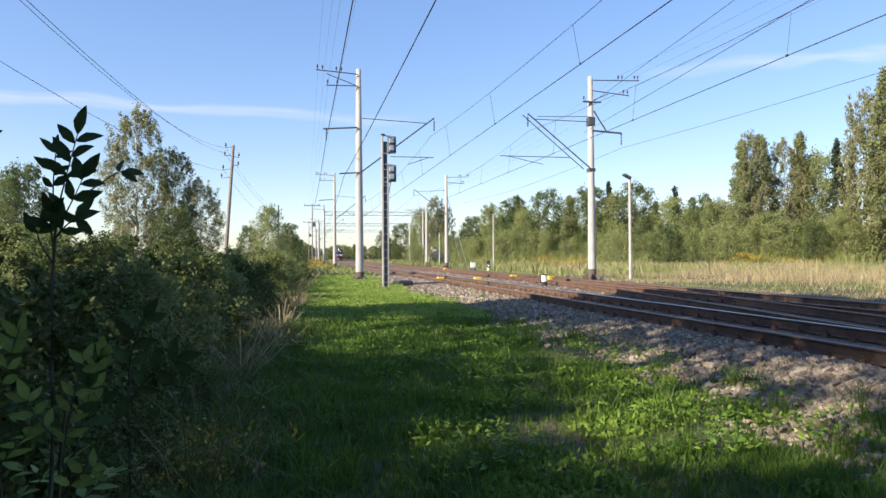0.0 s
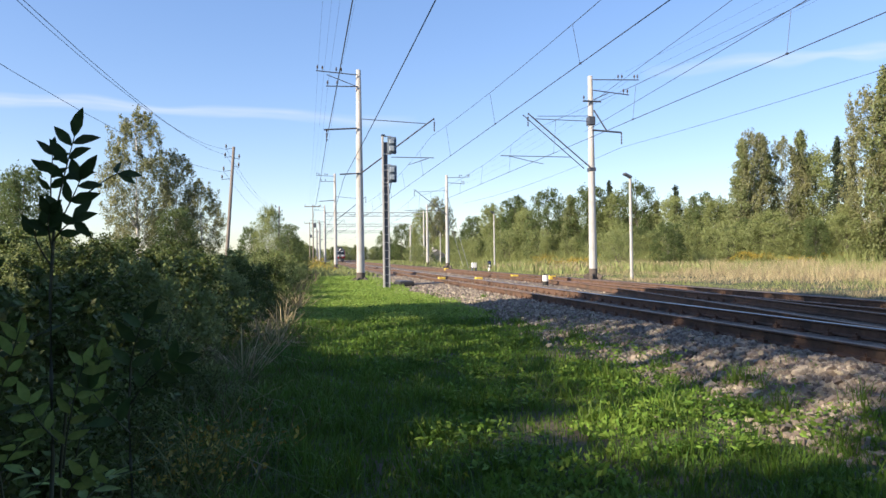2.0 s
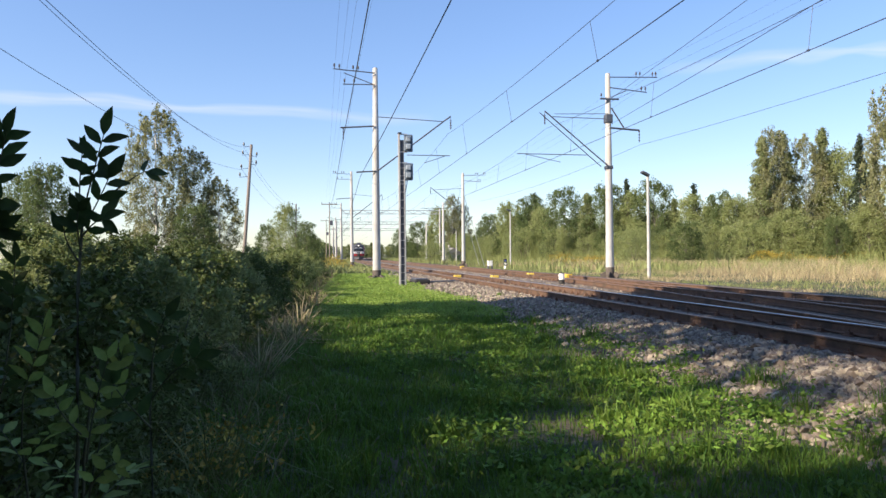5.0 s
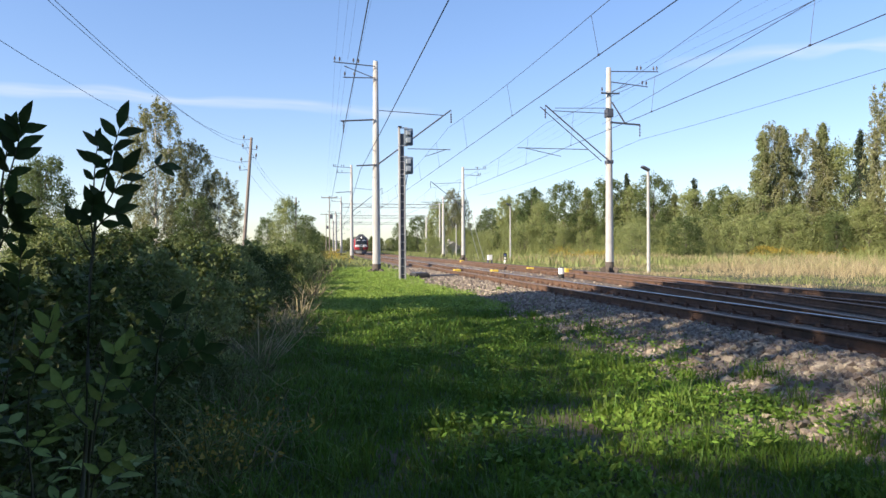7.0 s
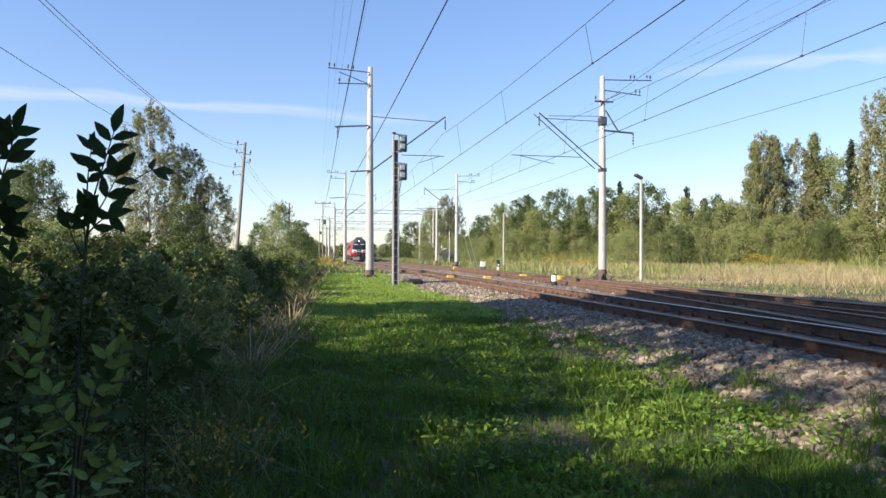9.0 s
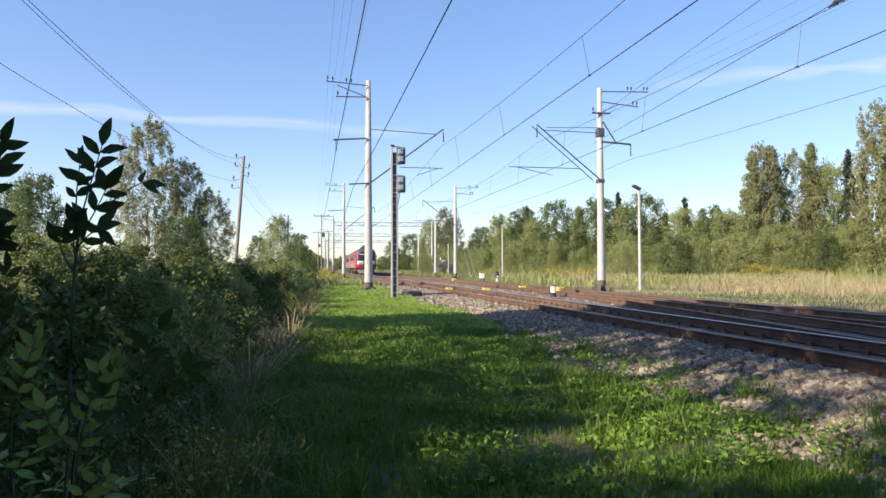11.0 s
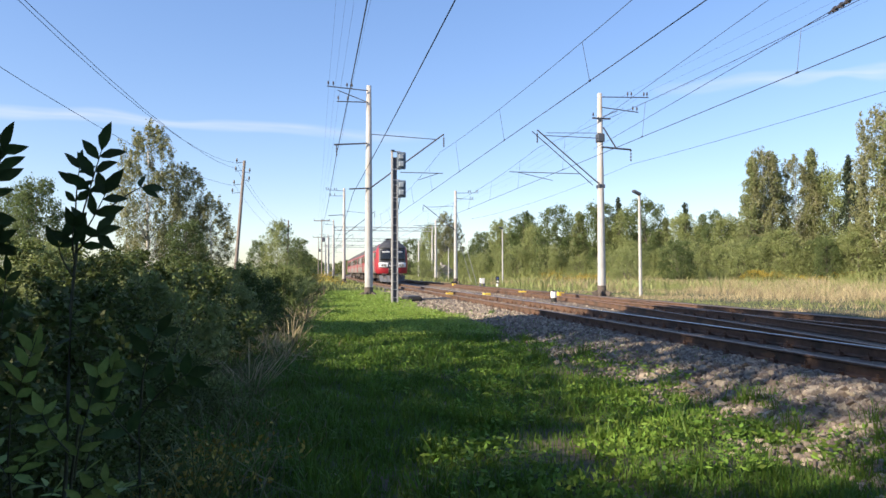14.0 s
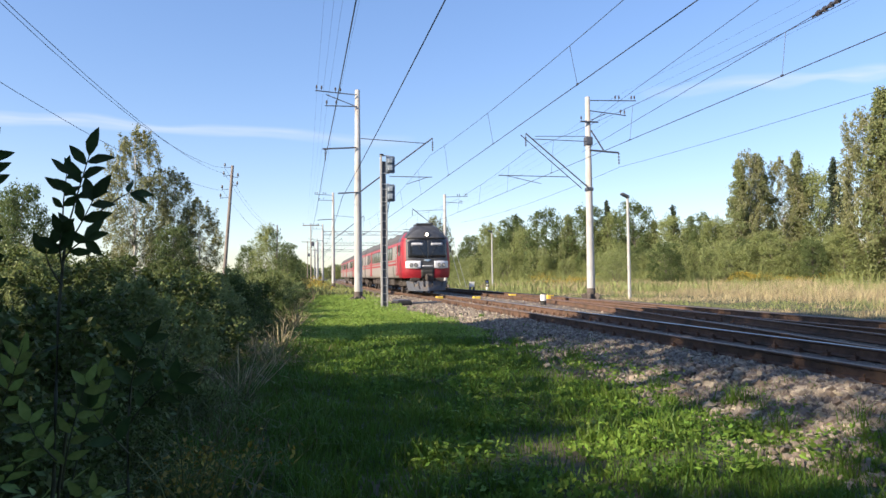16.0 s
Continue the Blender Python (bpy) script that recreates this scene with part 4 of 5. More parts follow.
# ---- young ash saplings that sway in the wind ----
SWAY = [(0, 0), (0.5, 0.02), (1, 0.0), (1.5, 0.04), (2, -0.15), (2.5, -0.3), (3, -0.25), (3.5, -0.6), (4, -0.6), (4.2, -0.5), (5.2, 0.4), (6.3, 1.05), (6.5, 1.05), (7, 0.9), (7.5, 0.68),
        (8, 0.72), (8.5, 0.4), (9, 0.95), (9.2, 1.1), (10.2, 0.6), (11.3, 0.4), (11.5, 0.0), (12, 0.13), (12.5, 0.45), (13, -0.3), (13.5, 0.05), (14, 0.45), (14.5, 0.85), (15, 0.62), (15.5, 0.5), (16, 0.5)]


def leaflet_mesh():
    """One pointed leaflet, a unit long, folded along its rib and drooping to its tip."""
    vs, fs = [], []
    for t, q in ((0.0, 0.06), (0.18, 0.62), (0.42, 1.0), (0.7, 0.72), (0.88, 0.34), (1.0, 0.02)):
        w = 0.215 * q
        z = -0.13 * t * t
        vs.extend(((t, -w, z + 0.3 * w), (t, 0, z), (t, w, z + 0.3 * w)))
    for i in range(5):
        j = i * 3
        fs.extend(((j, j + 1, j + 4, j + 3), (j + 1, j + 2, j + 5, j + 4)))
    return [mesh_of("leaflet", vs, fs, m, True) for m in (M["shaded_ash_leaf"], M["sunlit_ash"])]


LEAFLETS = leaflet_mesh()


def ash_sapling(x, y, height, first, seed, label, reach=0.27, upright=0.7, pale=False, bow=0.0, step=0.12):
    r = random.Random(seed)
    s = thing("ash_sapling", label, "sapling", pose(x, y, ground_z(x, y)), "ash saplings")
    pts = [Vector((bow * (i / 7) ** 2 + 0.02 * math.sin(i * 1.1 + seed), 0.02 * math.cos(i * 1.7 + seed), height * i / 7 - (0.05 if i == 0 else 0))) for i in range(8)]
    part("stem", mesh_of("stem", *tube(pts, [0.009 - 0.001 * i for i in range(8)], 6), M["twig"], True), None, s)
    z, k = first, 0
    while z < height + 0.02:
        top = z + step > height
        z = height if top else z
        i = min(6, int(z / height * 7))
        at = pts[i].lerp(pts[i + 1], min(1, z / height * 7 - i))
        a = k * 1.571 + r.uniform(-0.4, 0.4) + seed
        for sign in ((1, -1) if not top else (1,)):
            d = Vector((math.cos(a) * sign, math.sin(a) * sign, upright * r.uniform(0.7, 1.3))).normalized()
            if top:
                d = Vector((r.uniform(-0.1, 0.35), -0.15, 1)).normalized()
            side = Vector((-math.sin(a) * sign, math.cos(a) * sign, 0)) if not top else Vector((0.95, -0.3, 0)).normalized()
            L = reach * r.uniform(0.8, 1.1) * (1.25 if top else 1)
            ribs = [at + d * (L * j / 5) - Vector((0, 0, 0.12 * L * (j / 5) ** 2 * (0 if top else 1))) for j in range(6)]
            leaf = part("leaf", mesh_of("leaf", *tube(ribs, 0.0018, 4), M["twig"]), None, s)
            n = 4 if top else r.choice((2, 3, 3))
            skew = r.uniform(-0.12, 0.12)
            L *= 0.86 if top else 1
            up = d.cross(side).normalized()
            for j in range(n * 2 + 1):
                e = 1 if j % 2 else -1
                f = 0.22 + 0.84 * (j // 2) / n + e * skew
                if j == n * 2:
                    ax, p0, size = (d + side * r.uniform(-0.35, 0.35)).normalized(), ribs[-1] - d * (0.03 if not top else 0.065), 0.085
                else:
                    if r.random() < 0.04:
                        continue
                    ax = (d * r.uniform(0.45, 1.3) + side * e + up * r.uniform(-0.2, 0.2)).normalized()
                    p0, size = at + d * (L * f) - Vector((0, 0, 0 if top else 0.12 * L * f * f)), r.uniform(0.066, 0.092)
                tilt = (up + side * r.uniform(-0.45, 0.45) + d * r.uniform(-0.35, 0.35)).normalized()
                ay = tilt.cross(ax).normalized()
                az = ax.cross(ay)
                o = part("leaflet", LEAFLETS[1 if pale else 0], None, leaf)
                o.matrix_basis = Matrix(((ax.x * size, ay.x * size, az.x * size, p0.x), (ax.y * size, ay.y * size, az.y * size, p0.y), (ax.z * size, ay.z * size, az.z * size, p0.z), (0, 0, 0, 1)))
        z += step * r.uniform(0.85, 1.2)
        k += 1
    return s


def frond(sapling, base, at, mid, end, pairs, start, size, seed, pale=False, facing=(0.1, -1, 0.1)):
    """A pinnate leaf: a bent stalk with opposite leaflets and one at its tip, turned to the light of the path."""
    r = random.Random(seed)
    at, mid, end = [Vector(p) - base for p in (at, mid, end)]
    ctrl = mid * 2 - (at + end) / 2

    def on(t):
        return at * (1 - t) ** 2 + ctrl * 2 * t * (1 - t) + end * t * t

    leaf = part("leaf", mesh_of("leaf", *tube([on(i / 6) for i in range(7)], [0.0032 - 0.0003 * i for i in range(7)], 5), M["twig"]), None, sapling)
    spots = [(1.0, 0)] + [(start + (0.96 - start) * k / max(1, pairs - 1), e) for k in range(pairs) for e in (-1, 1)]
    for t, e in spots:
        d = (on(min(1, t + 0.02)) - on(t - 0.02)).normalized()
        up = (Vector(facing) + Vector((r.uniform(-0.55, 0.55), 0, r.uniform(-0.4, 0.4)))).normalized()
        side = d.cross(up).normalized()
        ax = (d * r.uniform(0.45, 0.95) + side * e * r.uniform(0.8, 1.1) + up * r.uniform(-0.25, 0.25)).normalized() if e else (d + side * r.uniform(-0.2, 0.2)).normalized()
        ay = up.cross(ax).normalized()
        az = ax.cross(ay)
        q, p0 = size * r.uniform(0.85, 1.12) * (1.0 if e else 1.05), on(t + (r.uniform(-0.06, 0.04) if e else 0))
        o = part("leaflet", LEAFLETS[1 if pale else 0], None, leaf)
        o.matrix_basis = Matrix(((ax.x * q, ay.x * q, az.x * q, p0.x), (ax.y * q, ay.y * q, az.y * q, p0.y), (ax.z * q, ay.z * q, az.z * q, p0.z), (0, 0, 0, 1)))


def fronded_sapling(x, y, top, label, fronds, pale=False, seed=0):
    s = thing("ash_sapling", label, "sapling", pose(x, y, ground_z(x, y)), "ash saplings")
    base = Vector((x, y, ground_z(x, y)))
    h = top[2] - base.z
    tip = Vector(top) - base
    pts = [Vector((tip.x * (i / 7) ** 1.5 + 0.006 * math.sin(i * 1.9), tip.y * i / 7, h * i / 7 - (0.05 if i == 0 else 0))) for i in range(8)]
    part("stem", mesh_of("stem", *tube(pts, [0.009 - 0.0007 * i for i in range(8)], 6), M["twig"], True), None, s)
    for k, (a, m, b, pairs, start, size) in enumerate(fronds):
        frond(s, base, a, m, b, pairs, start, size, seed + k, pale)
    return s


saplings = []
DARK, PALE = "young ash sapling with pinnate leaves coloured as in shade", "low ash sapling in the thicket, leaves coloured as if sunlit"
saplings.append((fronded_sapling(-0.76, 2.2, (-0.733, 2.2, 1.75), DARK, (
    ((-0.733, 2.2, 1.72), (-0.705, 2.19, 1.83), (-0.663, 2.17, 1.972), 3, 0.55, 0.086),
    ((-0.737, 2.2, 1.74), (-0.746, 2.22, 1.82), (-0.739, 2.22, 1.925), 3, 0.5, 0.06),
    ((-0.728, 2.2, 1.70), (-0.690, 2.18, 1.755), (-0.642, 2.15, 1.84), 3, 0.3, 0.078),
    ((-0.690, 2.25, 1.78), (-0.620, 2.33, 1.862), (-0.585, 2.36, 1.888), 1, 0.85, 0.07),
    ((-0.735, 2.2, 1.62), (-0.733, 2.16, 1.70), (-0.718, 2.13, 1.74), 2, 0.5, 0.075),
    ((-0.735, 2.2, 1.66), (-0.695, 2.17, 1.70), (-0.655, 2.14, 1.718), 2, 0.3, 0.075),
    ((-0.735, 2.2, 1.58), (-0.772, 2.18, 1.66), (-0.764, 2.17, 1.705), 1, 0.7, 0.08)), seed=3), -0.76, 2.2, 1.0))
saplings.append((fronded_sapling(-1.01, 2.2, (-0.995, 2.2, 1.79), DARK, (
    ((-0.995, 2.2, 1.76), (-0.965, 2.2, 1.87), (-0.937, 2.18, 1.965), 4, 0.35, 0.082),
    ((-0.997, 2.2, 1.70), (-0.975, 2.17, 1.745), (-0.950, 2.15, 1.76), 2, 0.4, 0.08),
    ((-0.998, 2.2, 1.78), (-0.992, 2.22, 1.90), (-0.984, 2.22, 1.96), 3, 0.4, 0.07),
    ((-0.998, 2.2, 1.60), (-0.965, 2.17, 1.66), (-0.935, 2.15, 1.69), 3, 0.3, 0.08)), seed=13), -1.01, 2.2, 1.0))
saplings.append((fronded_sapling(-0.76, 2.25, (-0.71, 2.2, 1.15), PALE, (
    ((-0.715, 2.2, 0.98), (-0.69, 2.18, 1.13), (-0.64, 2.15, 1.3), 4, 0.3, 0.066),
    ((-0.715, 2.2, 1.05), (-0.76, 2.15, 1.13), (-0.78, 2.12, 1.2), 3, 0.3, 0.06),
    ((-0.72, 2.2, 0.88), (-0.66, 2.15, 0.96), (-0.60, 2.1, 1.0), 3, 0.3, 0.062)), True, 23), -0.76, 2.25, 0.7))
saplings.append((fronded_sapling(-0.60, 2.5, (-0.60, 2.5, 1.25), DARK, (
    ((-0.60, 2.5, 1.16), (-0.58, 2.45, 1.28), (-0.53, 2.4, 1.4), 3, 0.35, 0.09),
    ((-0.60, 2.5, 1.1), (-0.52, 2.45, 1.2), (-0.43, 2.4, 1.26), 3, 0.3, 0.085),
    ((-0.60, 2.5, 1.0), (-0.66, 2.44, 1.1), (-0.70, 2.4, 1.18), 3, 0.3, 0.085)), False, 33), -0.60, 2.5, 0.6))
for x, y, h, first, seed, k, label, upright, pale, bow in (
        (-0.98, 2.4, 1.15, 0.55, 4, 0.7, PALE, 0.8, True, 0.03),
        (-0.82, 2.55, 1.0, 0.3, 6, 0.6, PALE, 0.6, True, 0.03),
        (-1.25, 2.8, 1.35, 0.45, 7, 0.6, DARK, 0.6, False, 0.05)):
    saplings.append((ash_sapling(x, y, h, first, seed, label, 0.27, upright, pale, bow), x, y, k))

# ---- train ----
SIDE = [(1.44, 1.02), (1.53, 1.12), (1.56, 1.3), (1.57, 1.86), (1.57, 1.98), (1.57, 2.1), (1.565, 2.2), (1.55, 3.1), (1.53, 3.3), (1.44, 3.56), (1.2, 3.86), (0.8, 4.06), (0.35, 4.15), (0, 4.17)]
SECTION = [(x, z) for x, z in SIDE] + [(-x, z) for x, z in reversed(SIDE[:-1])]
HALF = 12.6


def half_width(z):
    for (x0, z0), (x1, z1) in zip(SIDE, SIDE[1:]):
        if z <= z1:
            return x0 + (x1 - x0) * max(0, z - z0) / (z1 - z0)
    return 0.0


NOSE = 0.95      # length of the rounded front


def front_y(x, z):
    """How far back the rounded, raked front lies at this width and height."""
    w = max(0.05, half_width(min(max(z, 1.05), 4.1)))
    q = min(1.0, abs(x) / w)
    back = NOSE * (1 - max(0.0, 1 - q ** 3.4) ** (1 / 2.6))
    return -HALF + back + rake(z)


def rake(z):
    return 0.13 * max(0, z - 2.2) + 0.55 * max(0, z - 3.5) ** 1.4 + 0.35 * max(0, 1.45 - z) ** 1.5


def nose_plate(name, x0, x1, z0, z1, out, mat, parent, label="", nx=10, nz=6, thick=0.03, trim=None):
    """A curved plate on the front between widths and heights; trim bends its upper or lower edge."""
    vs, fs = [], []
    rows = []
    for j in range(nz + 1):
        for i in range(nx + 1):
            x = x0 + (x1 - x0) * i / nx
            lo, hi = (z0, z1) if trim is None else trim(x, z0, z1)
            z = lo + (hi - lo) * j / nz
            rows.append((x, front_y(x, z) - out, z))
    n = len(rows)
    vs = rows + [(x, y + thick + 0.02, z) for x, y, z in rows]
    w = nx + 1
    for j in range(nz):
        for i in range(nx):
            q = (j * w + i, j * w + i + 1, (j + 1) * w + i + 1, (j + 1) * w + i)
            fs.append(q)
    edge = [i for i in range(nx + 1)] + [j * w + nx for j in range(1, nz + 1)] + [nz * w + i for i in range(nx - 1, -1, -1)] + [j * w for j in range(nz - 1, 0, -1)]
    for a, b in zip(edge, edge[1:] + edge[:1]):
        fs.append((b, a, a + n, b + n))
    return part(name, mesh_of(name, vs, fs, mat, True), None, parent, label)


def nose_shell(car):
    """The rounded front as one skin, red below and at the corners, dark above the windscreen."""
    zs = [1.02, 1.06, 1.12, 1.2, 1.35, 1.5, 1.8, 2.1, 2.4, 2.8, 3.2, 3.45, 3.5, 3.56, 3.7, 3.86, 3.97, 4.06]
    n = 40
    vs, fs, sl = [], [], []
    for z in zs:
        w = half_width(z)
        for i in range(n + 1):
            x = w * math.sin(math.pi * (i / n - 0.5))
            vs.append((x, front_y(x, z), z))
    for j in range(len(zs) - 1):
        for i in range(n):
            fs.append((j * (n + 1) + i, j * (n + 1) + i + 1, (j + 1) * (n + 1) + i + 1, (j + 1) * (n + 1) + i))
            sl.append(1 if zs[j] >= 3.5 and 3 < i < n - 4 or zs[j] >= 3.85 else 0)
    part("nose", mesh_of("nose", vs, fs, [M["red"], M["black_paint"]], True, sl), None, car, "rounded red front of the cab")


def car_body(car, cab):
    ys = ([-HALF + NOSE, -HALF + 1.5, -HALF + 2.0] if cab else [-HALF, -HALF + 0.5, -HALF + 1]) + [-HALF + 3.0, 0, HALF]
    vs, fs, sl = [], [], []
    n = len(SECTION)
    for i, y in enumerate(ys):
        for x, z in SECTION:
            vs.append((x, y + (rake(min(z, 4.06)) if cab and i == 0 else 0), z))
    for i in range(len(ys) - 1):
        for k in range(n - 1):
            fs.append((i * n + k, (i + 1) * n + k, (i + 1) * n + k + 1, i * n + k + 1))
            z = (SECTION[k][1] + SECTION[k + 1][1]) / 2
            if z > 3.42:
                sl.append(3 if cab and i < 2 else 1)
            elif z > 3.15 or cab and i < 2 or 1.86 < z < 1.98 or 2.09 < z < 2.2:
                sl.append(2)
            else:
                sl.append(0)
    fs.append(tuple(range(n))), sl.append(3 if cab else 1)
    fs.append(tuple(reversed(range((len(ys) - 1) * n, len(ys) * n)))), sl.append(1)
    part("body", mesh_of("body", vs, fs, [M["grey_paint"], M["roof_paint"], M["red"], M["black_paint"]], False, sl), None, car, "grey body with red stripes")


def bogie(car, y):
    b = part("bogie", box(box(B(), (0.95, y, 0.62), (0.16, 3.2, 0.28), None, 0.05), (-0.95, y, 0.62), (0.16, 3.2, 0.28), None, 0.05), M["underframe"], car)
    for sx in (-0.98, 0.98):
        for dy in (-1.2, -0.45, 0.45, 1.2):
            part("spring", rod(B(), (sx, y + dy, 0.5), (sx, y + dy, 0.95), 0.1), M["underframe"], b)
        part("bolster", box(B(), (sx * 1.06, y, 0.85), (0.14, 1.0, 0.3), None, 0.04), M["underframe"], b)
    sets = []
    for dy in (-1.25, 1.25):
        bm = B()
        rod(bm, (-0.9, 0, 0), (0.9, 0, 0), 0.08)
        for sx in (-0.79, 0.79):
            rod(bm, (sx - 0.065, 0, 0), (sx + 0.065, 0, 0), 0.475, None, 28)
            rod(bm, (sx - 0.09 * (1 if sx > 0 else -1) - 0.02, 0, 0), (sx - 0.09 * (1 if sx > 0 else -1) + 0.02, 0, 0), 0.505, None, 28)
            for a in range(4):
                box(bm, (sx + (0.075 if sx > 0 else -0.075), 0.24 * math.cos(a * 1.571), 0.24 * math.sin(a * 1.571)), (0.03, 0.1, 0.1))
        w = part("wheelset", bm, M["underframe"], b)
        w.location = (0, y + dy, 0.475)
        sets.append((w, y + dy))
    return sets


def train_car(cab, label):
    car = thing("railcar", label, "train", None, "coupled railcars")
    car_body(car, cab)
    start = -HALF + (4.4 if cab else 1.9)
    for side in (-1, 1):
        for k in range(13 if cab else 15):
            y = start + 0.9 + k * 1.42
            if k in (3, 10):
                continue
            w = part("window", box(B(), (side * 1.553, y, 2.68), (0.05, 1.08, 0.86), None, 0.02), M["black"], car)
            part("pane", box(B(), (side * 1.572, y, 2.68), (0.03, 0.96, 0.74), None, 0.01), M["glass"], w)
        for k in (3, 10):
            y = start + 0.9 + k * 1.42
            d = part("door", box(B(), (side * 1.56, y, 2.2), (0.07, 1.25, 2.1), None, 0.03), M["red"], car, "red sliding door")
            part("pane", box(B(), (side * 1.597, y, 2.75), (0.02, 0.7, 0.8), None, 0.01), M["glass"], d)
    sets = bogie(car, -8.6) + bogie(car, 8.6)
    for k, (y, w) in enumerate(((-5.2, 1.9), (-2.6, 2.4), (0.4, 1.7), (2.9, 2.2), (5.3, 1.6))):
        part("equipment_box", box(B(), (0, y, 0.78), (2.5, w, 0.55), None, 0.05), M["underframe"], car)
    for y in (-9.0, -5.5, -1.5, 3.0, 7.5):
        part("roof_vent", box(B(), (0, y, 4.22), (0.8, 1.1, 0.22), None, 0.06), M["roof_paint"], car)
    part("gangway", box(B(), (0, HALF + 0.12, 2.3), (1.5, 0.4, 2.5), None, 0.08), M["black"], car)
    if cab:
        cab_front(car)
    return car, sets


def cab_front(car):
    nose_shell(car)
    y = -HALF
    # dark field that holds windscreen and emblem
    nose_plate("front_field", -1.3, 1.3, 1.5, 3.54, 0.012, M["black_paint"], car, "dark panel round the windscreen", 26, 12,
               trim=lambda x, a, b: (a + max(0, abs(x) - 0.36) * 0.6, b - 0.05 * abs(x) ** 3))
    nose_plate("centre_recess", -0.4, 0.4, 1.03, 1.54, 0.02, M["black"], car, "", 6, 3)
    for s in (-1, 1):
        pane = nose_plate("windscreen", s * 0.025, s * 1.2, 2.26, 3.42, 0.035, M["glass"], car, "dark windscreen pane", 14, 6,
                          trim=lambda x, a, b: (a + 0.03 * abs(x), b - 0.08 * abs(x) ** 3))
        nose_plate("sun_blind", s * 0.25, s * 0.98, 3.04, 3.2, 0.055, M["silver_paint"], pane, "pale sun blind", 8, 1, 0.012)
        nose_plate("light_cluster", s * 0.42, s * 1.34, 1.56, 2.14, 0.06, M["cluster"], car, "white headlight panel", 14, 4,
                   trim=lambda x, a, b: (a + 0.05 * abs(x) + max(0, 0.62 - abs(x)) * 0.4, b - 0.10 * max(0, 0.95 - abs(x)) - 0.05 * abs(x)))
        for dx in (0.74, 1.0):
            yy = front_y(dx, 1.82) - 0.09
            rim = part("lamp_rim", rod(B(), (s * dx, yy, 1.82), (s * dx, yy + 0.1, 1.82), 0.125, None, 18), M["dark_steel"], car)
            part("lamp", rod(B(), (s * dx, yy - 0.015, 1.82), (s * dx, yy + 0.05, 1.82), 0.095, None, 18), M["lens"], rim, "clear lamp glass")
        part("wiper", rod(B(), (s * 0.2, front_y(0.2, 2.36) - 0.06, 2.34), (s * 0.55, front_y(0.55, 3.0) - 0.05, 3.0), 0.013), M["black"], car)
        part("mirror", box(B(), (s * 1.66, y + 1.0, 2.85), (0.08, 0.16, 0.4), None, 0.03), M["black"], car)
        d = part("cab_door", box(B(), (s * 1.555, y + 2.5, 2.2), (0.07, 0.8, 2.05), None, 0.03), M["red"], car, "red cab door")
        part("pane", box(B(), (s * 1.585, y + 2.5, 2.75), (0.03, 0.5, 0.7), None, 0.01), M["glass"], d)
        part("handrail", rod(B(), (s * 1.64, y + 2.0, 1.3), (s * 1.64, y + 2.0, 2.6), 0.018), M["steel"], car)
        part("cab_window", box(B(), (s * 1.545, y + 1.5, 2.78), (0.06, 0.7, 0.7), None, 0.02), M["glass"], car)
        part("buffer_plate", box(B(), (s * 0.75, y + 0.3, 0.93), (0.6, 0.4, 0.2), None, 0.04), M["underframe"], car)
        part("step", box(B(), (s * 1.4, y + 2.5, 0.62), (0.25, 0.6, 0.05), None, 0.01), M["underframe"], car)
        bm = B()
        a = [bm.verts.new(p) for p in ((0, y - 0.32, 0.22), (0, y - 0.12, 0.84), (s * 1.28, y + 0.42, 0.84), (s * 1.18, y + 0.32, 0.24),
                                       (0, y - 0.2, 0.22), (0, y + 0.0, 0.84), (s * 1.28, y + 0.54, 0.84), (s * 1.18, y + 0.44, 0.24))]
        for q in ((0, 1, 2, 3), (7, 6, 5, 4), (0, 3, 7, 4), (1, 5, 6, 2), (3, 2, 6, 7)):
            bm.faces.new([a[i] for i in q])
        bmesh.ops.recalc_face_normals(bm, faces=bm.faces)
        part("snow_plough", bm, M["plough"], car, "dark blue-grey snow plough blade")
        for dx in (0.3, 0.95):
            part("hose", rod(B(), (s * dx, y - 0.05, 1.0), (s * dx * 0.9, y - 0.18, 0.5), 0.03), M["black"], car)
        for dx in (0.45, 0.85):
            part("plough_stay", rod(B(), (s * dx, y + 0.05, 0.8), (s * dx, y + 0.5, 1.05), 0.04), M["underframe"], car)
    nose_plate("visor_edge", -1.22, 1.22, 3.46, 3.54, 0.05, M["black"], car, "", 20, 1, 0.04)
    rings = []
    for dy, wide, high in ((0.42, 1.3, 3.62), (0.55, 1.2, 3.98), (0.74, 0.98, 4.26), (0.98, 0.86, 4.36), (2.4, 0.86, 4.36), (3.1, 0.8, 4.16)):
        rings.append([(-wide, y + dy, 3.5), (-wide * 0.99, y + dy, 3.5 + (high - 3.5) * 0.5), (-wide * 0.78, y + dy, high - 0.07), (-wide * 0.6, y + dy, high),
                      (wide * 0.6, y + dy, high), (wide * 0.78, y + dy, high - 0.07), (wide * 0.99, y + dy, 3.5 + (high - 3.5) * 0.5), (wide, y + dy, 3.5)])
    vs = [p for ring in rings for p in ring]
    fs = [(i * 8 + k, i * 8 + k + 1, i * 8 + k + 9, i * 8 + k + 8) for i in range(len(rings) - 1) for k in range(7)]
    fs += [tuple(range(7, -1, -1)), tuple(range(40, 48))]
    dome = part("roof_dome", mesh_of("roof_dome", vs, fs, M["black_paint"], False), None, car, "dark grey hood on the cab roof")
    part("roof_cap", box(B(), (0, y + 1.55, 4.43), (1.05, 1.3, 0.12), None, 0.04), M["black_paint"], dome)
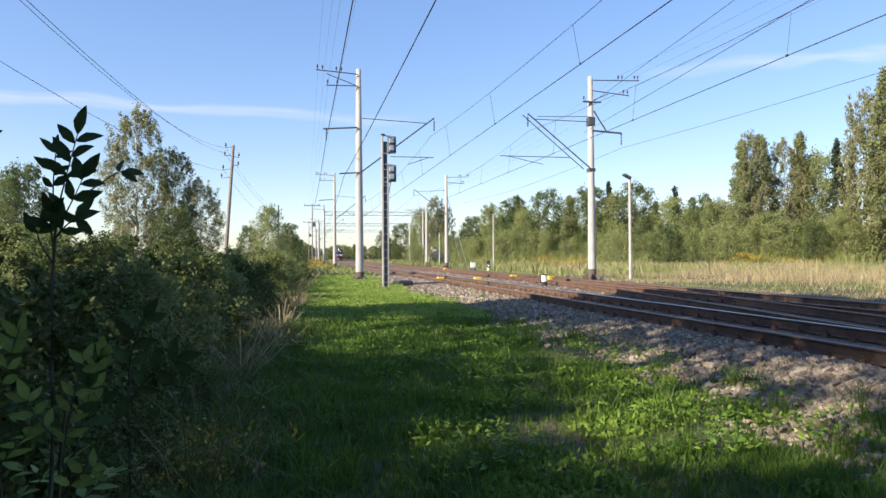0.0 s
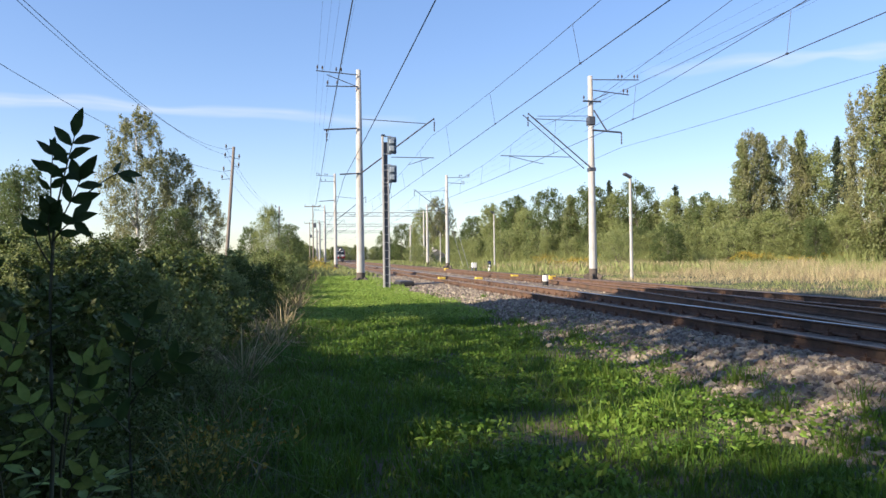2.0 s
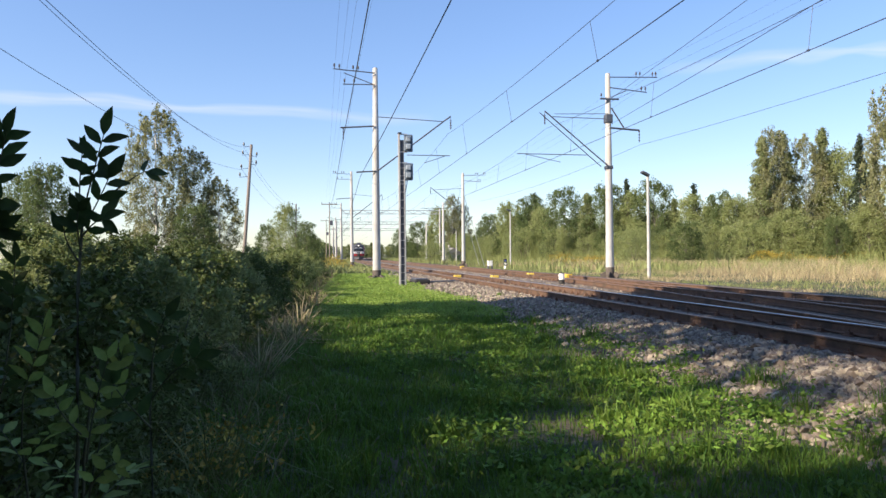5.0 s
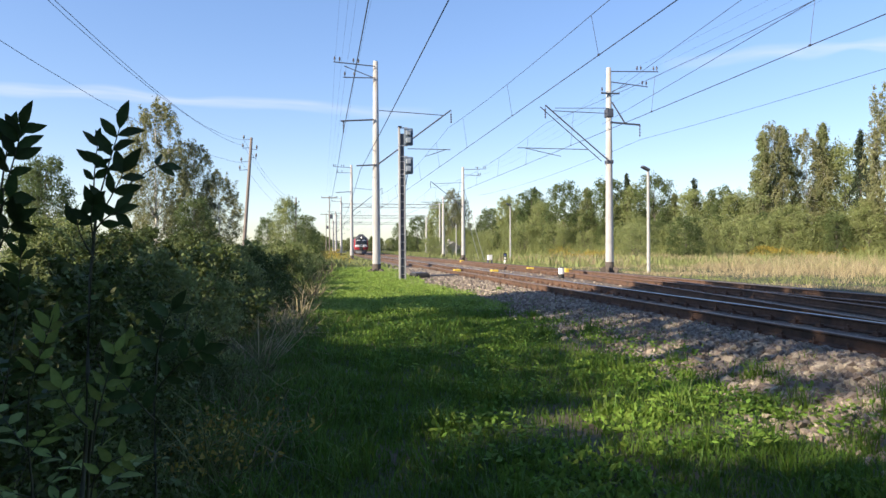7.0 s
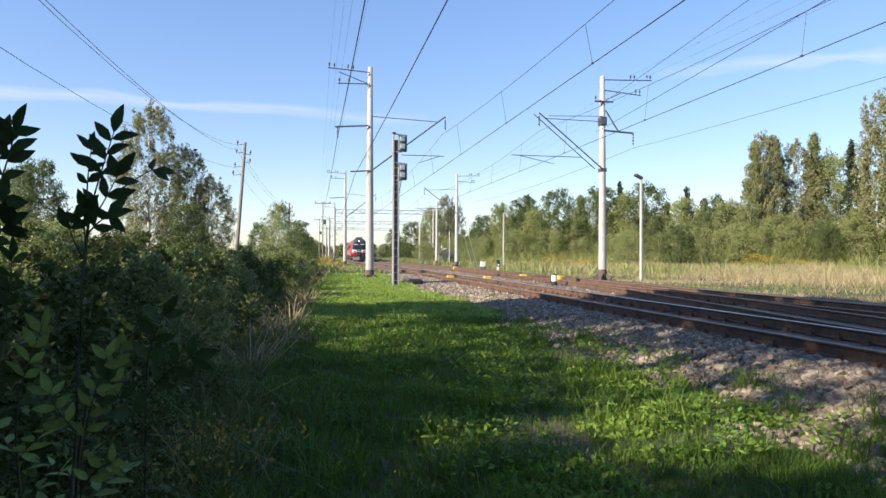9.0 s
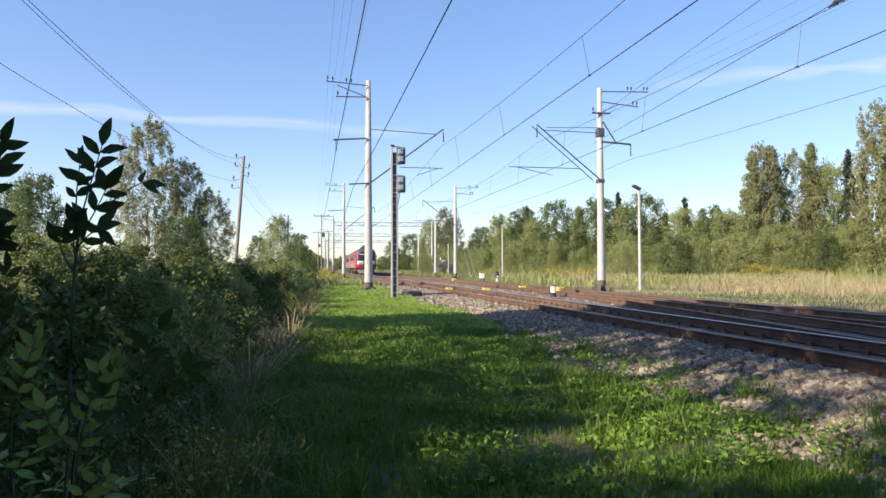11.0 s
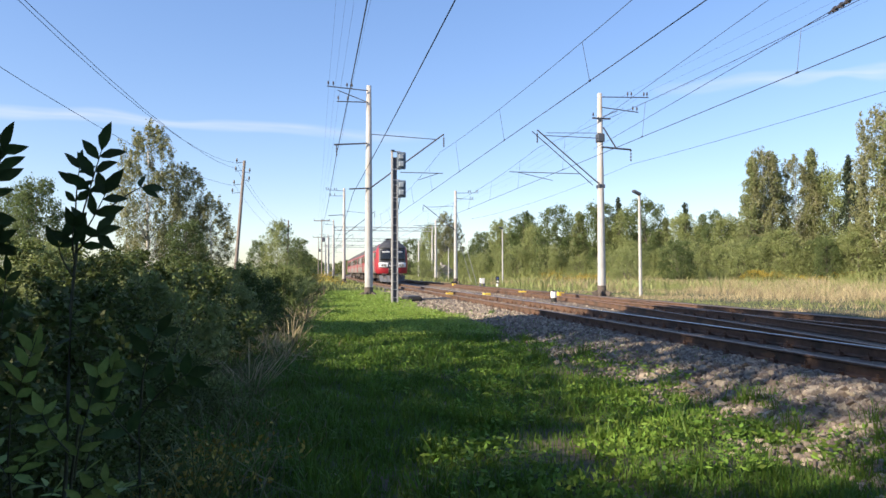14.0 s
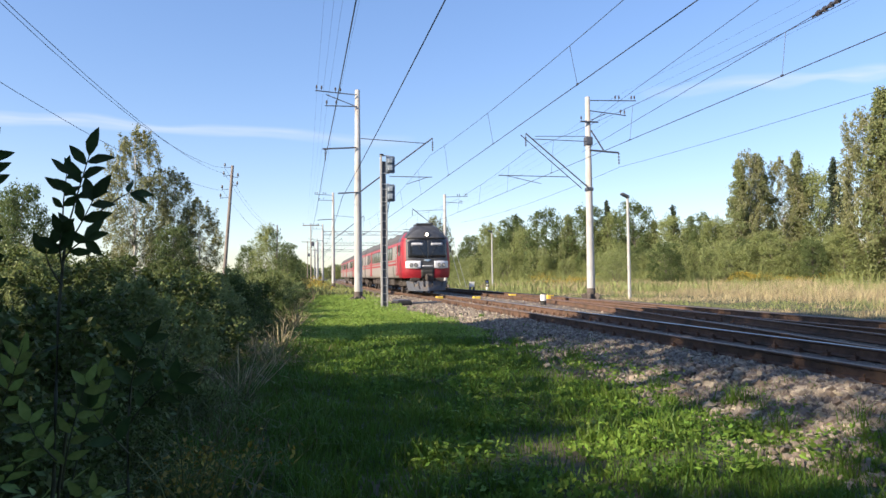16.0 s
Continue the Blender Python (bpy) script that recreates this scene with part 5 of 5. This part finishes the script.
    part("horn", rod(B(), (0.5, y + 0.9, 4.48), (0.5, y + 1.3, 4.5), 0.06, 0.03, 10), M["black"], car)
    nose_plate("emblem", -0.2, 0.2, 2.02, 2.16, 0.035, M["pale_blue"], car, "pale blue winged emblem", 4, 2, 0.012,
               trim=lambda x, a, b: (a + 0.08 * abs(x) / 0.2, b))
    nose_plate("number_bar", -0.33, 0.33, 1.72, 1.8, 0.035, M["silver_paint"], car, "row of pale number marks", 6, 1, 0.012)
    hy = front_y(0, 3.72)
    part("headlight_rim", rod(B(), (0, hy - 0.08, 3.72), (0, hy + 0.2, 3.72), 0.16, 0.17, 24), M["black"], car)
    part("headlight", rod(B(), (0, hy - 0.1, 3.72), (0, hy - 0.07, 3.72), 0.105, None, 24), M["lamp_on"], car, "bright round headlight")
    bm = B()
    box(bm, (0, y - 0.15, 1.05), (0.3, 0.75, 0.3), None, 0.05)
    box(bm, (0.03, y - 0.55, 1.05), (0.44, 0.3, 0.46), None, 0.1)
    box(bm, (-0.16, y - 0.72, 1.05), (0.12, 0.25, 0.4), None, 0.04)
    part("coupler", bm, M["underframe"], car, "dark automatic coupler")


FRONT_AT_END, SPEED = 40.7, 12.15
cars = []
for k, (cab, label) in enumerate(((True, "red and grey railcar with a domed cab and lit headlight"),
                                  (False, "grey intermediate railcar with red stripes and doors"),
                                  (False, "grey trailing railcar with red stripes and doors"))):
    cars.append((*train_car(cab, label), HALF + k * 25.65))


# ---- signal, lamps, poles ----
def lattice_signal(x, y, z):
    s = thing("railway_signal", "grey ladder-like signal mast with two signal heads turned away", "signal", pose(x, y, z) @ Matrix.Diagonal((0.82, 0.89, 0.89, 1)))
    for dx, name in ((-0.13, "upright"), (0.15, "upright")):
        part(name, box(B(), (dx, 0, 3.6 if dx < 0 else 2.8), (0.1 if dx < 0 else 0.07, 0.12, 7.4 if dx < 0 else 5.8), None, 0.015), M["concrete"] if dx < 0 else M["steel"], s)
    part("web", box(B(), (0.02, 0.02, 3.5), (0.2, 0.05, 7.0), None, 0.01), M["dark_steel"], s)
    for k in range(15):
        part("rung", box(B(), (0.04, -0.06, 0.35 + 0.38 * k), (0.24, 0.02, 0.025)), M["steel"], s)
    part("base", box(B(), (0, 0, -0.05), (0.5, 0.4, 0.24), None, 0.03), M["concrete"], s)
    for zz in (6.85, 5.5):
        h = part("signal_head", box(B(), (0.35, 0.0, zz), (0.46, 0.16, 0.82), None, 0.06), M["signal_paint"], s, "blue-grey signal head")
        for dz in (0.18, -0.18):
            part("lens_housing", box(B(), (0.33, -0.12, zz + dz), (0.25, 0.12, 0.24), None, 0.03), M["signal_cover"], h, "pale rear cover")
            part("hood", box(B(), (0.35, 0.22, zz + dz + 0.15), (0.3, 0.3, 0.025)), M["dark_steel"], h)
        part("bracket", box(B(), (0.05, 0, zz + 0.42), (0.5, 0.05, 0.05)), M["steel"], s)
        part("bracket", box(B(), (0.05, 0, zz - 0.42), (0.5, 0.05, 0.05)), M["steel"], s)
    part("cap", box(B(), (-0.1, 0, 7.32), (0.2, 0.2, 0.06), None, 0.02), M["dark_steel"], s)
    part("cable", rod(B(), (0.3, 0.05, 5.1), (0.18, 0.05, 4.5), 0.018), M["black"], s)


lattice_signal(3.31, 28.0, 0.22)


def lamp_post(x, y, h, turn=0):
    p = thing("lamp_post", "slim pale concrete lamp post with one angled lamp", "lamp post", pose(x, y, ground_z(x, y), 0, 0, turn), "lamp posts")
    vs, fs = tube([(0, 0, -0.1), (0, 0, h)], [0.1, 0.075], 12)
    part("post", mesh_of("post", vs, fs, M["concrete"], True), None, p)
    part("arm", rod(B(), (0, 0, h - 0.1), (-0.3, -0.1, h + 0.12), 0.03), M["dark_steel"], p)
    part("lamp_head", box(B(), (-0.22, -0.1, h + 0.1), (0.5, 0.34, 0.14), Matrix.Rotation(0.45, 3, "Y"), 0.04), M["dark_steel"], p, "dark lamp head")


lamp_post(18.58, 36, 5.95)
lamp_post(21.75, 76, 6.5)
lamp_post(22.5, 112, 5.6)


def timber_pole(x, y, top, lean=(0, 0), pins=True, tee=False, label="leaning grey timber pole with insulators"):
    z = ground_z(x, y)
    p = thing("utility_pole", label, "pole", pose(x, y, z), "utility poles")
    h = top - z
    tip = Vector((lean[0], lean[1], h))
    vs, fs = tube([(0, 0, -0.2), tuple(tip)], [0.11, 0.075], 10)
    n = len(vs)
    part("pole", mesh_of("pole", vs, fs + [tuple(range(10, 20))], M["wood_pole"], True), None, p)
    if pins:
        for k, (f, dx) in enumerate(((0.99, -0.4), (0.93, -0.42), (0.83, -0.45), (0.77, -0.5), (0.92, 0.32), (0.86, 0.32))):
            c = tip * f
            hook = part("hook", rod(B(), c, c + Vector((dx, 0, -0.06)), 0.014), M["dark_steel"], p)
            part("insulator", pin_insulator(B(), c.x + dx, c.z - 0.08, c.y), M["insulator"], hook)
    if tee:
        arm = part("crossarm", box(B(), (tip.x, 0, h - 0.15), (2.6, 0.12, 0.14), None, 0.02), M["wood_pole"], p)
        for dx in (-1.2, 0, 1.2):
            part("insulator", pin_insulator(B(), tip.x + dx, h - 0.1), M["insulator"], arm)
        part("transformer", box(B(), (0.3, 0, h - 3.2), (0.5, 0.5, 0.7), None, 0.05), M["dark_steel"], p)
    return p


timber_pole(-4.35, 38, 7.75, (0.55, 0))
timber_pole(-2.95, 76, 7.4, (0.1, 0))
timber_pole(1.15, 110, 10.1, (0, 0), False, True, "tall timber pole with a crossarm and transformer")
timber_pole(0.9, 160, 10.0, (0, 0), False, True, "tall timber pole with a crossarm and transformer")
for far, near, sag in (((-4.2, 38, 7.6), (-6.14, -8, 9.41), 2.09), ((-4.22, 38, 7.3), (-4.65, -8, 7.16), 1.38), ((-4.3, 38, 6.35), (-7.21, -8, 7.37), 1.41)):
    wire("pole_wire", span(near, far, sag) + span(far, (far[0] + 1.1, 76, far[2] - 0.3), 0.8)[1:], 0.0065, "thin wire on the timber poles")


# ---- portal frames over the tracks far off ----
def portal(y, z, x0, x1):
    g = thing("portal_gantry", "lattice steel portal over the distant tracks", "gantry", pose(0, y, 0), "portal gantries")
    for x in (x0, x1):
        vs, fs = tube([(x, 0, 0.0), (x, 0, z + 0.4)], [0.22, 0.16], 10)
        part("leg", mesh_of("leg", vs, fs, M["concrete"], True), None, g)
    for dz in (0.0, 0.75):
        part("chord", box(B(), ((x0 + x1) / 2, 0, z - dz), (x1 - x0, 0.14, 0.14)), M["steel"], g)
    n = int((x1 - x0) / 1.1)
    for k in range(n):
        a = x0 + (x1 - x0) * k / n
        b = x0 + (x1 - x0) * (k + 1) / n
        part("lattice_bar", rod(B(), (a, 0, z - (0.75 if k % 2 else 0)), (b, 0, z - (0 if k % 2 else 0.75)), 0.05, None, 5), M["steel"], g)


portal(140, 11.0, 3.9, 24.6)
portal(190, 11.1, 3.9, 30.0)
portal(240, 11.2, 3.9, 28.0)


# ---- small trackside things ----
def marker_stub(x, y):
    m = thing("fouling_marker", "short black and white striped marker post between the tracks", "marker post", pose(x, y, BED))
    part("black_foot", rod(B(), (0, 0, -0.1), (0, 0, 0.2), 0.13, None, 14), M["black"], m)
    part("white_band", rod(B(), (0, 0, 0.2), (0, 0, 0.47), 0.13, 0.13, 14), M["white"], m)
    part("black_cap", rod(B(), (0, 0, 0.47), (0, 0, 0.52), 0.13, 0.06, 14), M["black"], m)


marker_stub(10.4, 28.2)


def relay_box(x, y):
    b = thing("relay_box", "small white metal relay cabinet on legs", "cabinet", pose(x, y, ground_z(x, y)))
    part("body", box(B(), (0, 0, 0.5), (0.4, 0.4, 0.45), None, 0.03), M["white"], b)
    part("door", box(B(), (0, -0.205, 0.5), (0.32, 0.02, 0.36), None, 0.005), M["white"], b)
    part("roof", box(B(), (0, 0, 0.74), (0.46, 0.46, 0.05), None, 0.015), M["white"], b)
    for sx in (-0.18, 0.18):
        part("leg", box(B(), (sx, 0, 0.12), (0.08, 0.4, 0.4)), M["dark_steel"], b)


relay_box(15.2, 60)


def dwarf_signal(x, y):
    d = thing("dwarf_signal", "low black shunting signal with a blue lens", "signal", pose(x, y, ground_z(x, y)))
    part("stand", rod(B(), (0, 0, -0.05), (0, 0, 0.35), 0.12, 0.09, 12), M["white"], d)
    h = part("head", box(B(), (0, 0, 0.68), (0.34, 0.22, 0.66), None, 0.06), M["black"], d)
    for dz, mt in ((0.15, M["blue"]), (-0.15, M["white"])):
        part("lens", rod(B(), (0, -0.1, 0.68 + dz), (0, -0.16, 0.68 + dz), 0.09, None, 14), mt, h)


dwarf_signal(17.2, 62)


def point_machine(x, y):
    p = thing("point_machine", "low black point machine cover beside the ballast", "point machine", pose(x, y, ground_z(x, y), 0, 0, 8))
    part("cover", box(B(), (0, 0, 0.14), (0.74, 1.0, 0.24), None, 0.08), M["black"], p)
    part("lid", box(B(), (0, 0, 0.27), (0.58, 0.86, 0.05), None, 0.02), M["dark_steel"], p)
    for dy in (-0.3, 0.3):
        part("rod", rod(B(), (0.35, dy, 0.12), (1.8, dy, 0.16), 0.025), M["dark_steel"], p)
    part("cable", rod(B(), (-0.35, 0, 0.15), (-1.2, -0.5, 0.04), 0.03), M["black"], p)


point_machine(4.35, 30.2)


def yellow_block(x, y, w=0.36):
    b = thing("rail_lubricator", "small yellow painted box fixed beside a rail", "track box", pose(x, y, BED), "yellow track boxes")
    part("box", box(B(), (0, 0, 0.15), (w, 0.4, 0.22), None, 0.03), M["yellow"], b)
    part("bolt", rod(B(), (0.1, -0.1, 0.26), (0.1, -0.1, 0.31), 0.04, None, 8), M["dark_steel"], b)
    part("bolt", rod(B(), (-0.1, -0.1, 0.26), (-0.1, -0.1, 0.31), 0.04, None, 8), M["dark_steel"], b)


for x, y in ((7.05, 34.9), (8.75, 33.6), (11.7, 36.8), (12.9, 34.0), (13.0, 62)):
    yellow_block(x, y)


def cottage(x, y):
    h = thing("cottage", "small grey cottage with a tin roof behind trees", "house", pose(x, y, 0.1, 0, 0, 12) @ Matrix.Diagonal((0.62, 0.7, 0.66, 1)))
    part("wall", box(B(), (0, 0, 1.3), (5.0, 6.0, 2.7)), M["brick"], h)
    bm = B()
    a = [bm.verts.new(p) for p in ((-2.9, -3.3, 2.6), (2.9, -3.3, 2.6), (0, -3.3, 4.3), (-2.9, 3.3, 2.6), (2.9, 3.3, 2.6), (0, 3.3, 4.3))]
    for q in ((0, 1, 2), (5, 4, 3), (0, 2, 5, 3), (2, 1, 4, 5), (1, 0, 3, 4)):
        bm.faces.new([a[i] for i in q])
    r = part("roof", bm, M["tin_roof"], h, "grey tin roof")
    part("chimney", box(B(), (0.4, 1.0, 4.4), (0.6, 0.6, 1.3), None, 0.03), M["brick"], r)
    for dx in (-1.2, 1.2):
        w = part("window", box(B(), (dx, -3.02, 1.5), (0.9, 0.1, 1.1), None, 0.02), M["white"], h)
        part("pane", box(B(), (dx, -3.08, 1.5), (0.7, 0.04, 0.9)), M["glass"], w)


cottage(24.3, 128)


# ---- high thin clouds ----
def cirrus(a, b, width, seed, label):
    """A long thin veil of ice cloud, very far off."""
    a, b = Vector(a), Vector(b)
    n, r = 60, 9
    vs, fs = [], []
    for i in range(n + 1):
        c = a.lerp(b, i / n)
        for k in range(r + 1):
            vs.append(c + Vector((0, 0, (k / r - 0.5) * width * (0.7 + 0.5 * noise.noise((i * 0.15, seed, 0))) + 18 * noise.noise((i * 0.12, seed, 2)))))
    for i in range(n):
        for k in range(r):
            fs.append((i * (r + 1) + k, i * (r + 1) + k + 1, (i + 1) * (r + 1) + k + 1, (i + 1) * (r + 1) + k))
    me = mesh_of("cloud", vs, fs, M["cirrus"], True)
    uv = me.uv_layers.new(name="UVMap")
    co = [((l // (r + 1)) / n, (l % (r + 1)) / r) for l in range(len(vs))]
    for loop in me.loops:
        uv.data[loop.index].uv = co[loop.vertex_index]
    ob = new("cirrus_cloud", me)
    return tagged(ob, label, "cloud", kind="structure")


cirrus((-1900, 2500, 575), (420, 2500, 512), 75, 3, "thin white cirrus streak in the blue sky")
cirrus((1350, 2500, 740), (3600, 2500, 1040), 110, 8, "thin white cirrus streak in the blue sky")


# ---- sleepers ----
def sleeper_mesh():
    bm = B()
    box(bm, (0, 0, 0), (2.75, 0.25, 0.16), None, 0.02)
    me = bpy.data.meshes.new("sleeper")
    bm.to_mesh(me)
    bm.free()
    me.materials.append(M["sleeper"])
    return me


def clip_mesh():
    bm = B()
    for side in (-0.797, 0.797):
        box(bm, (side, 0, 0.085), (0.36, 0.17, 0.025))
        for e in (-0.11, 0.11):
            box(bm, (side + e, 0, 0.115), (0.07, 0.09, 0.06))
            rod(bm, (side + e, 0, 0.13), (side + e, 0, 0.19), 0.018, None, 6)
    me = bpy.data.meshes.new("fastening")
    bm.to_mesh(me)
    bm.free()
    me.materials.append(M["clip"])
    return me


SLEEPER, CLIP = sleeper_mesh(), clip_mesh()
for track, x in ((track_near, TRACK_A), (track_far, TRACK_B)):
    for k in range(150):
        y = 1.5 + 0.6 * k
        o = part("sleeper", SLEEPER, None, track)
        o.location = (x + bend(y) + 0.02 * math.sin(k * 3.1), y + 0.015 * math.sin(k * 1.7), RAIL_TOP - 0.18 - 0.095)
        if y < 50:
            c = part("fastening", CLIP, None, o)
far_sleepers = B()
for x in (TRACK_A, TRACK_B):
    for k in range(200):
        box(far_sleepers, (x + bend(91.5 + 0.6 * k), 91.5 + 0.6 * k, RAIL_TOP - 0.275), (2.75, 0.25, 0.16))
tagged(part("far_sleepers", far_sleepers, M["sleeper"], track_near), kind="stuff")
for k in range(52):
    y = 2.0 + 0.6 * k
    if abs(cross_x(y) - TRACK_A) > 1.6 and abs(cross_x(y) - TRACK_B) > 1.2:
        o = part("sleeper", SLEEPER, None, crossover)
        o.location = (cross_x(y), y, RAIL_TOP - 0.285)


# ---- ballast stones ----
def stones(seed, pts, size):
    """Angular stones: a rough twelve-cornered lump at each point."""
    r = np.random.default_rng(seed)
    g = (1 + 5 ** 0.5) / 2
    base = np.array([(-1, g, 0), (1, g, 0), (-1, -g, 0), (1, -g, 0), (0, -1, g), (0, 1, g), (0, -1, -g), (0, 1, -g), (g, 0, -1), (g, 0, 1), (-g, 0, -1), (-g, 0, 1)]) / 1.9
    tri = np.array([(0, 11, 5), (0, 5, 1), (0, 1, 7), (0, 7, 10), (0, 10, 11), (1, 5, 9), (5, 11, 4), (11, 10, 2), (10, 7, 6), (7, 1, 8), (3, 9, 4), (3, 4, 2), (3, 2, 6), (3, 6, 8), (3, 8, 9), (4, 9, 5), (2, 4, 11), (6, 2, 10), (8, 6, 7), (9, 8, 1)])
    n = len(pts)
    v = base[None] * (1 + 0.35 * r.normal(size=(n, 12, 1)).clip(-1.2, 1.2))
    v = v * (0.55 + 0.75 * r.random((n, 1, 3)))
    q = r.normal(size=(n, 3, 3))
    q, _ = np.linalg.qr(q)
    v = np.einsum("nij,nkj->nki", q, v) * (size * (0.6 + 0.8 * r.random(n)))[:, None, None] * 0.5 + pts[:, None, :]
    f = (np.arange(n)[:, None, None] * 12 + tri[None]).reshape(-1, 3)
    return v.reshape(-1, 3), f


def slope_place(r):
    y = 3.0 * (44 / 3.0) ** r.random()
    t = toe_x(y)
    if r.random() < 0.06:
        return t - abs(r.gauss(0, 0.35)), y
    return t - 0.1 + (6.6 - t) * r.random() ** 0.9, y


def bed_place(r):
    y = 4.0 * (60 / 4.0) ** r.random()
    return r.choice((r.uniform(6.8, 8.2), r.uniform(8.4, 11.2), r.uniform(8.4, 11.2), r.uniform(11.4, 12.8), r.uniform(13.0, 14.6))), y


for seed, n, place, name, label in ((31, 23000, slope_place, "slope_stones", "crushed granite on the slope of the track bed"),
                                    (32, 9000, bed_place, "bed_stones", "crushed granite between the rails and tracks")):
    p = scatter(seed, n, place)
    v, f = stones(seed, p + np.array((0, 0, 0.015 if seed == 31 else -0.01)), (0.062 if seed == 31 else 0.05) + (0.0017 if seed == 31 else 0.0011) * p[:, 1])
    tagged(new(name, mesh_of(name, v, f, M["stone"])), label, "stones", kind="stuff")
r = random.Random(9)
kinds = []
for k in range(8):
    v, f = stones(50 + k, np.zeros((1, 3)), np.array([0.11]))
    kinds.append(mesh_of("stone", v, f, M["stone_piece"]))
for k in range(260):
    y = r.uniform(3.4, 9.0)
    x = toe_x(y) - 0.1 + (6.3 - toe_x(y)) * r.random()
    o = part("stone", kinds[k % 8], None, ground)
    o.matrix_basis = pose(x, y, ground_z(x, y) + 0.02, r.uniform(0, 360), r.uniform(0, 360), r.uniform(0, 360))


def motions():
    for sapling, x, y, k in saplings:
        walk(sapling, [(t, pose(x, y, ground_z(x, y), k * 0.25 * d, k * 2.0 * d, 0)) for t, d in SWAY])
    times = [0.5 * i for i in range(33)]
    for car, sets, back in cars:
        rows = []
        for t in times:
            y = FRONT_AT_END + SPEED * (16 - t) + back
            heading = -math.degrees(math.atan(2.6e-4 * max(0.0, y - 60)))
            rows.append((t, pose(TRACK_A + bend(y), y, RAIL_TOP, 0, 0, heading)))
        walk(car, rows)
        for wheel, y in sets:
            turn = SPEED / 0.475
            walk(wheel, [(i / 30, pose(0, y, 0.475, math.degrees(turn * i / 30) % 360)) for i in range(481)])


motions()
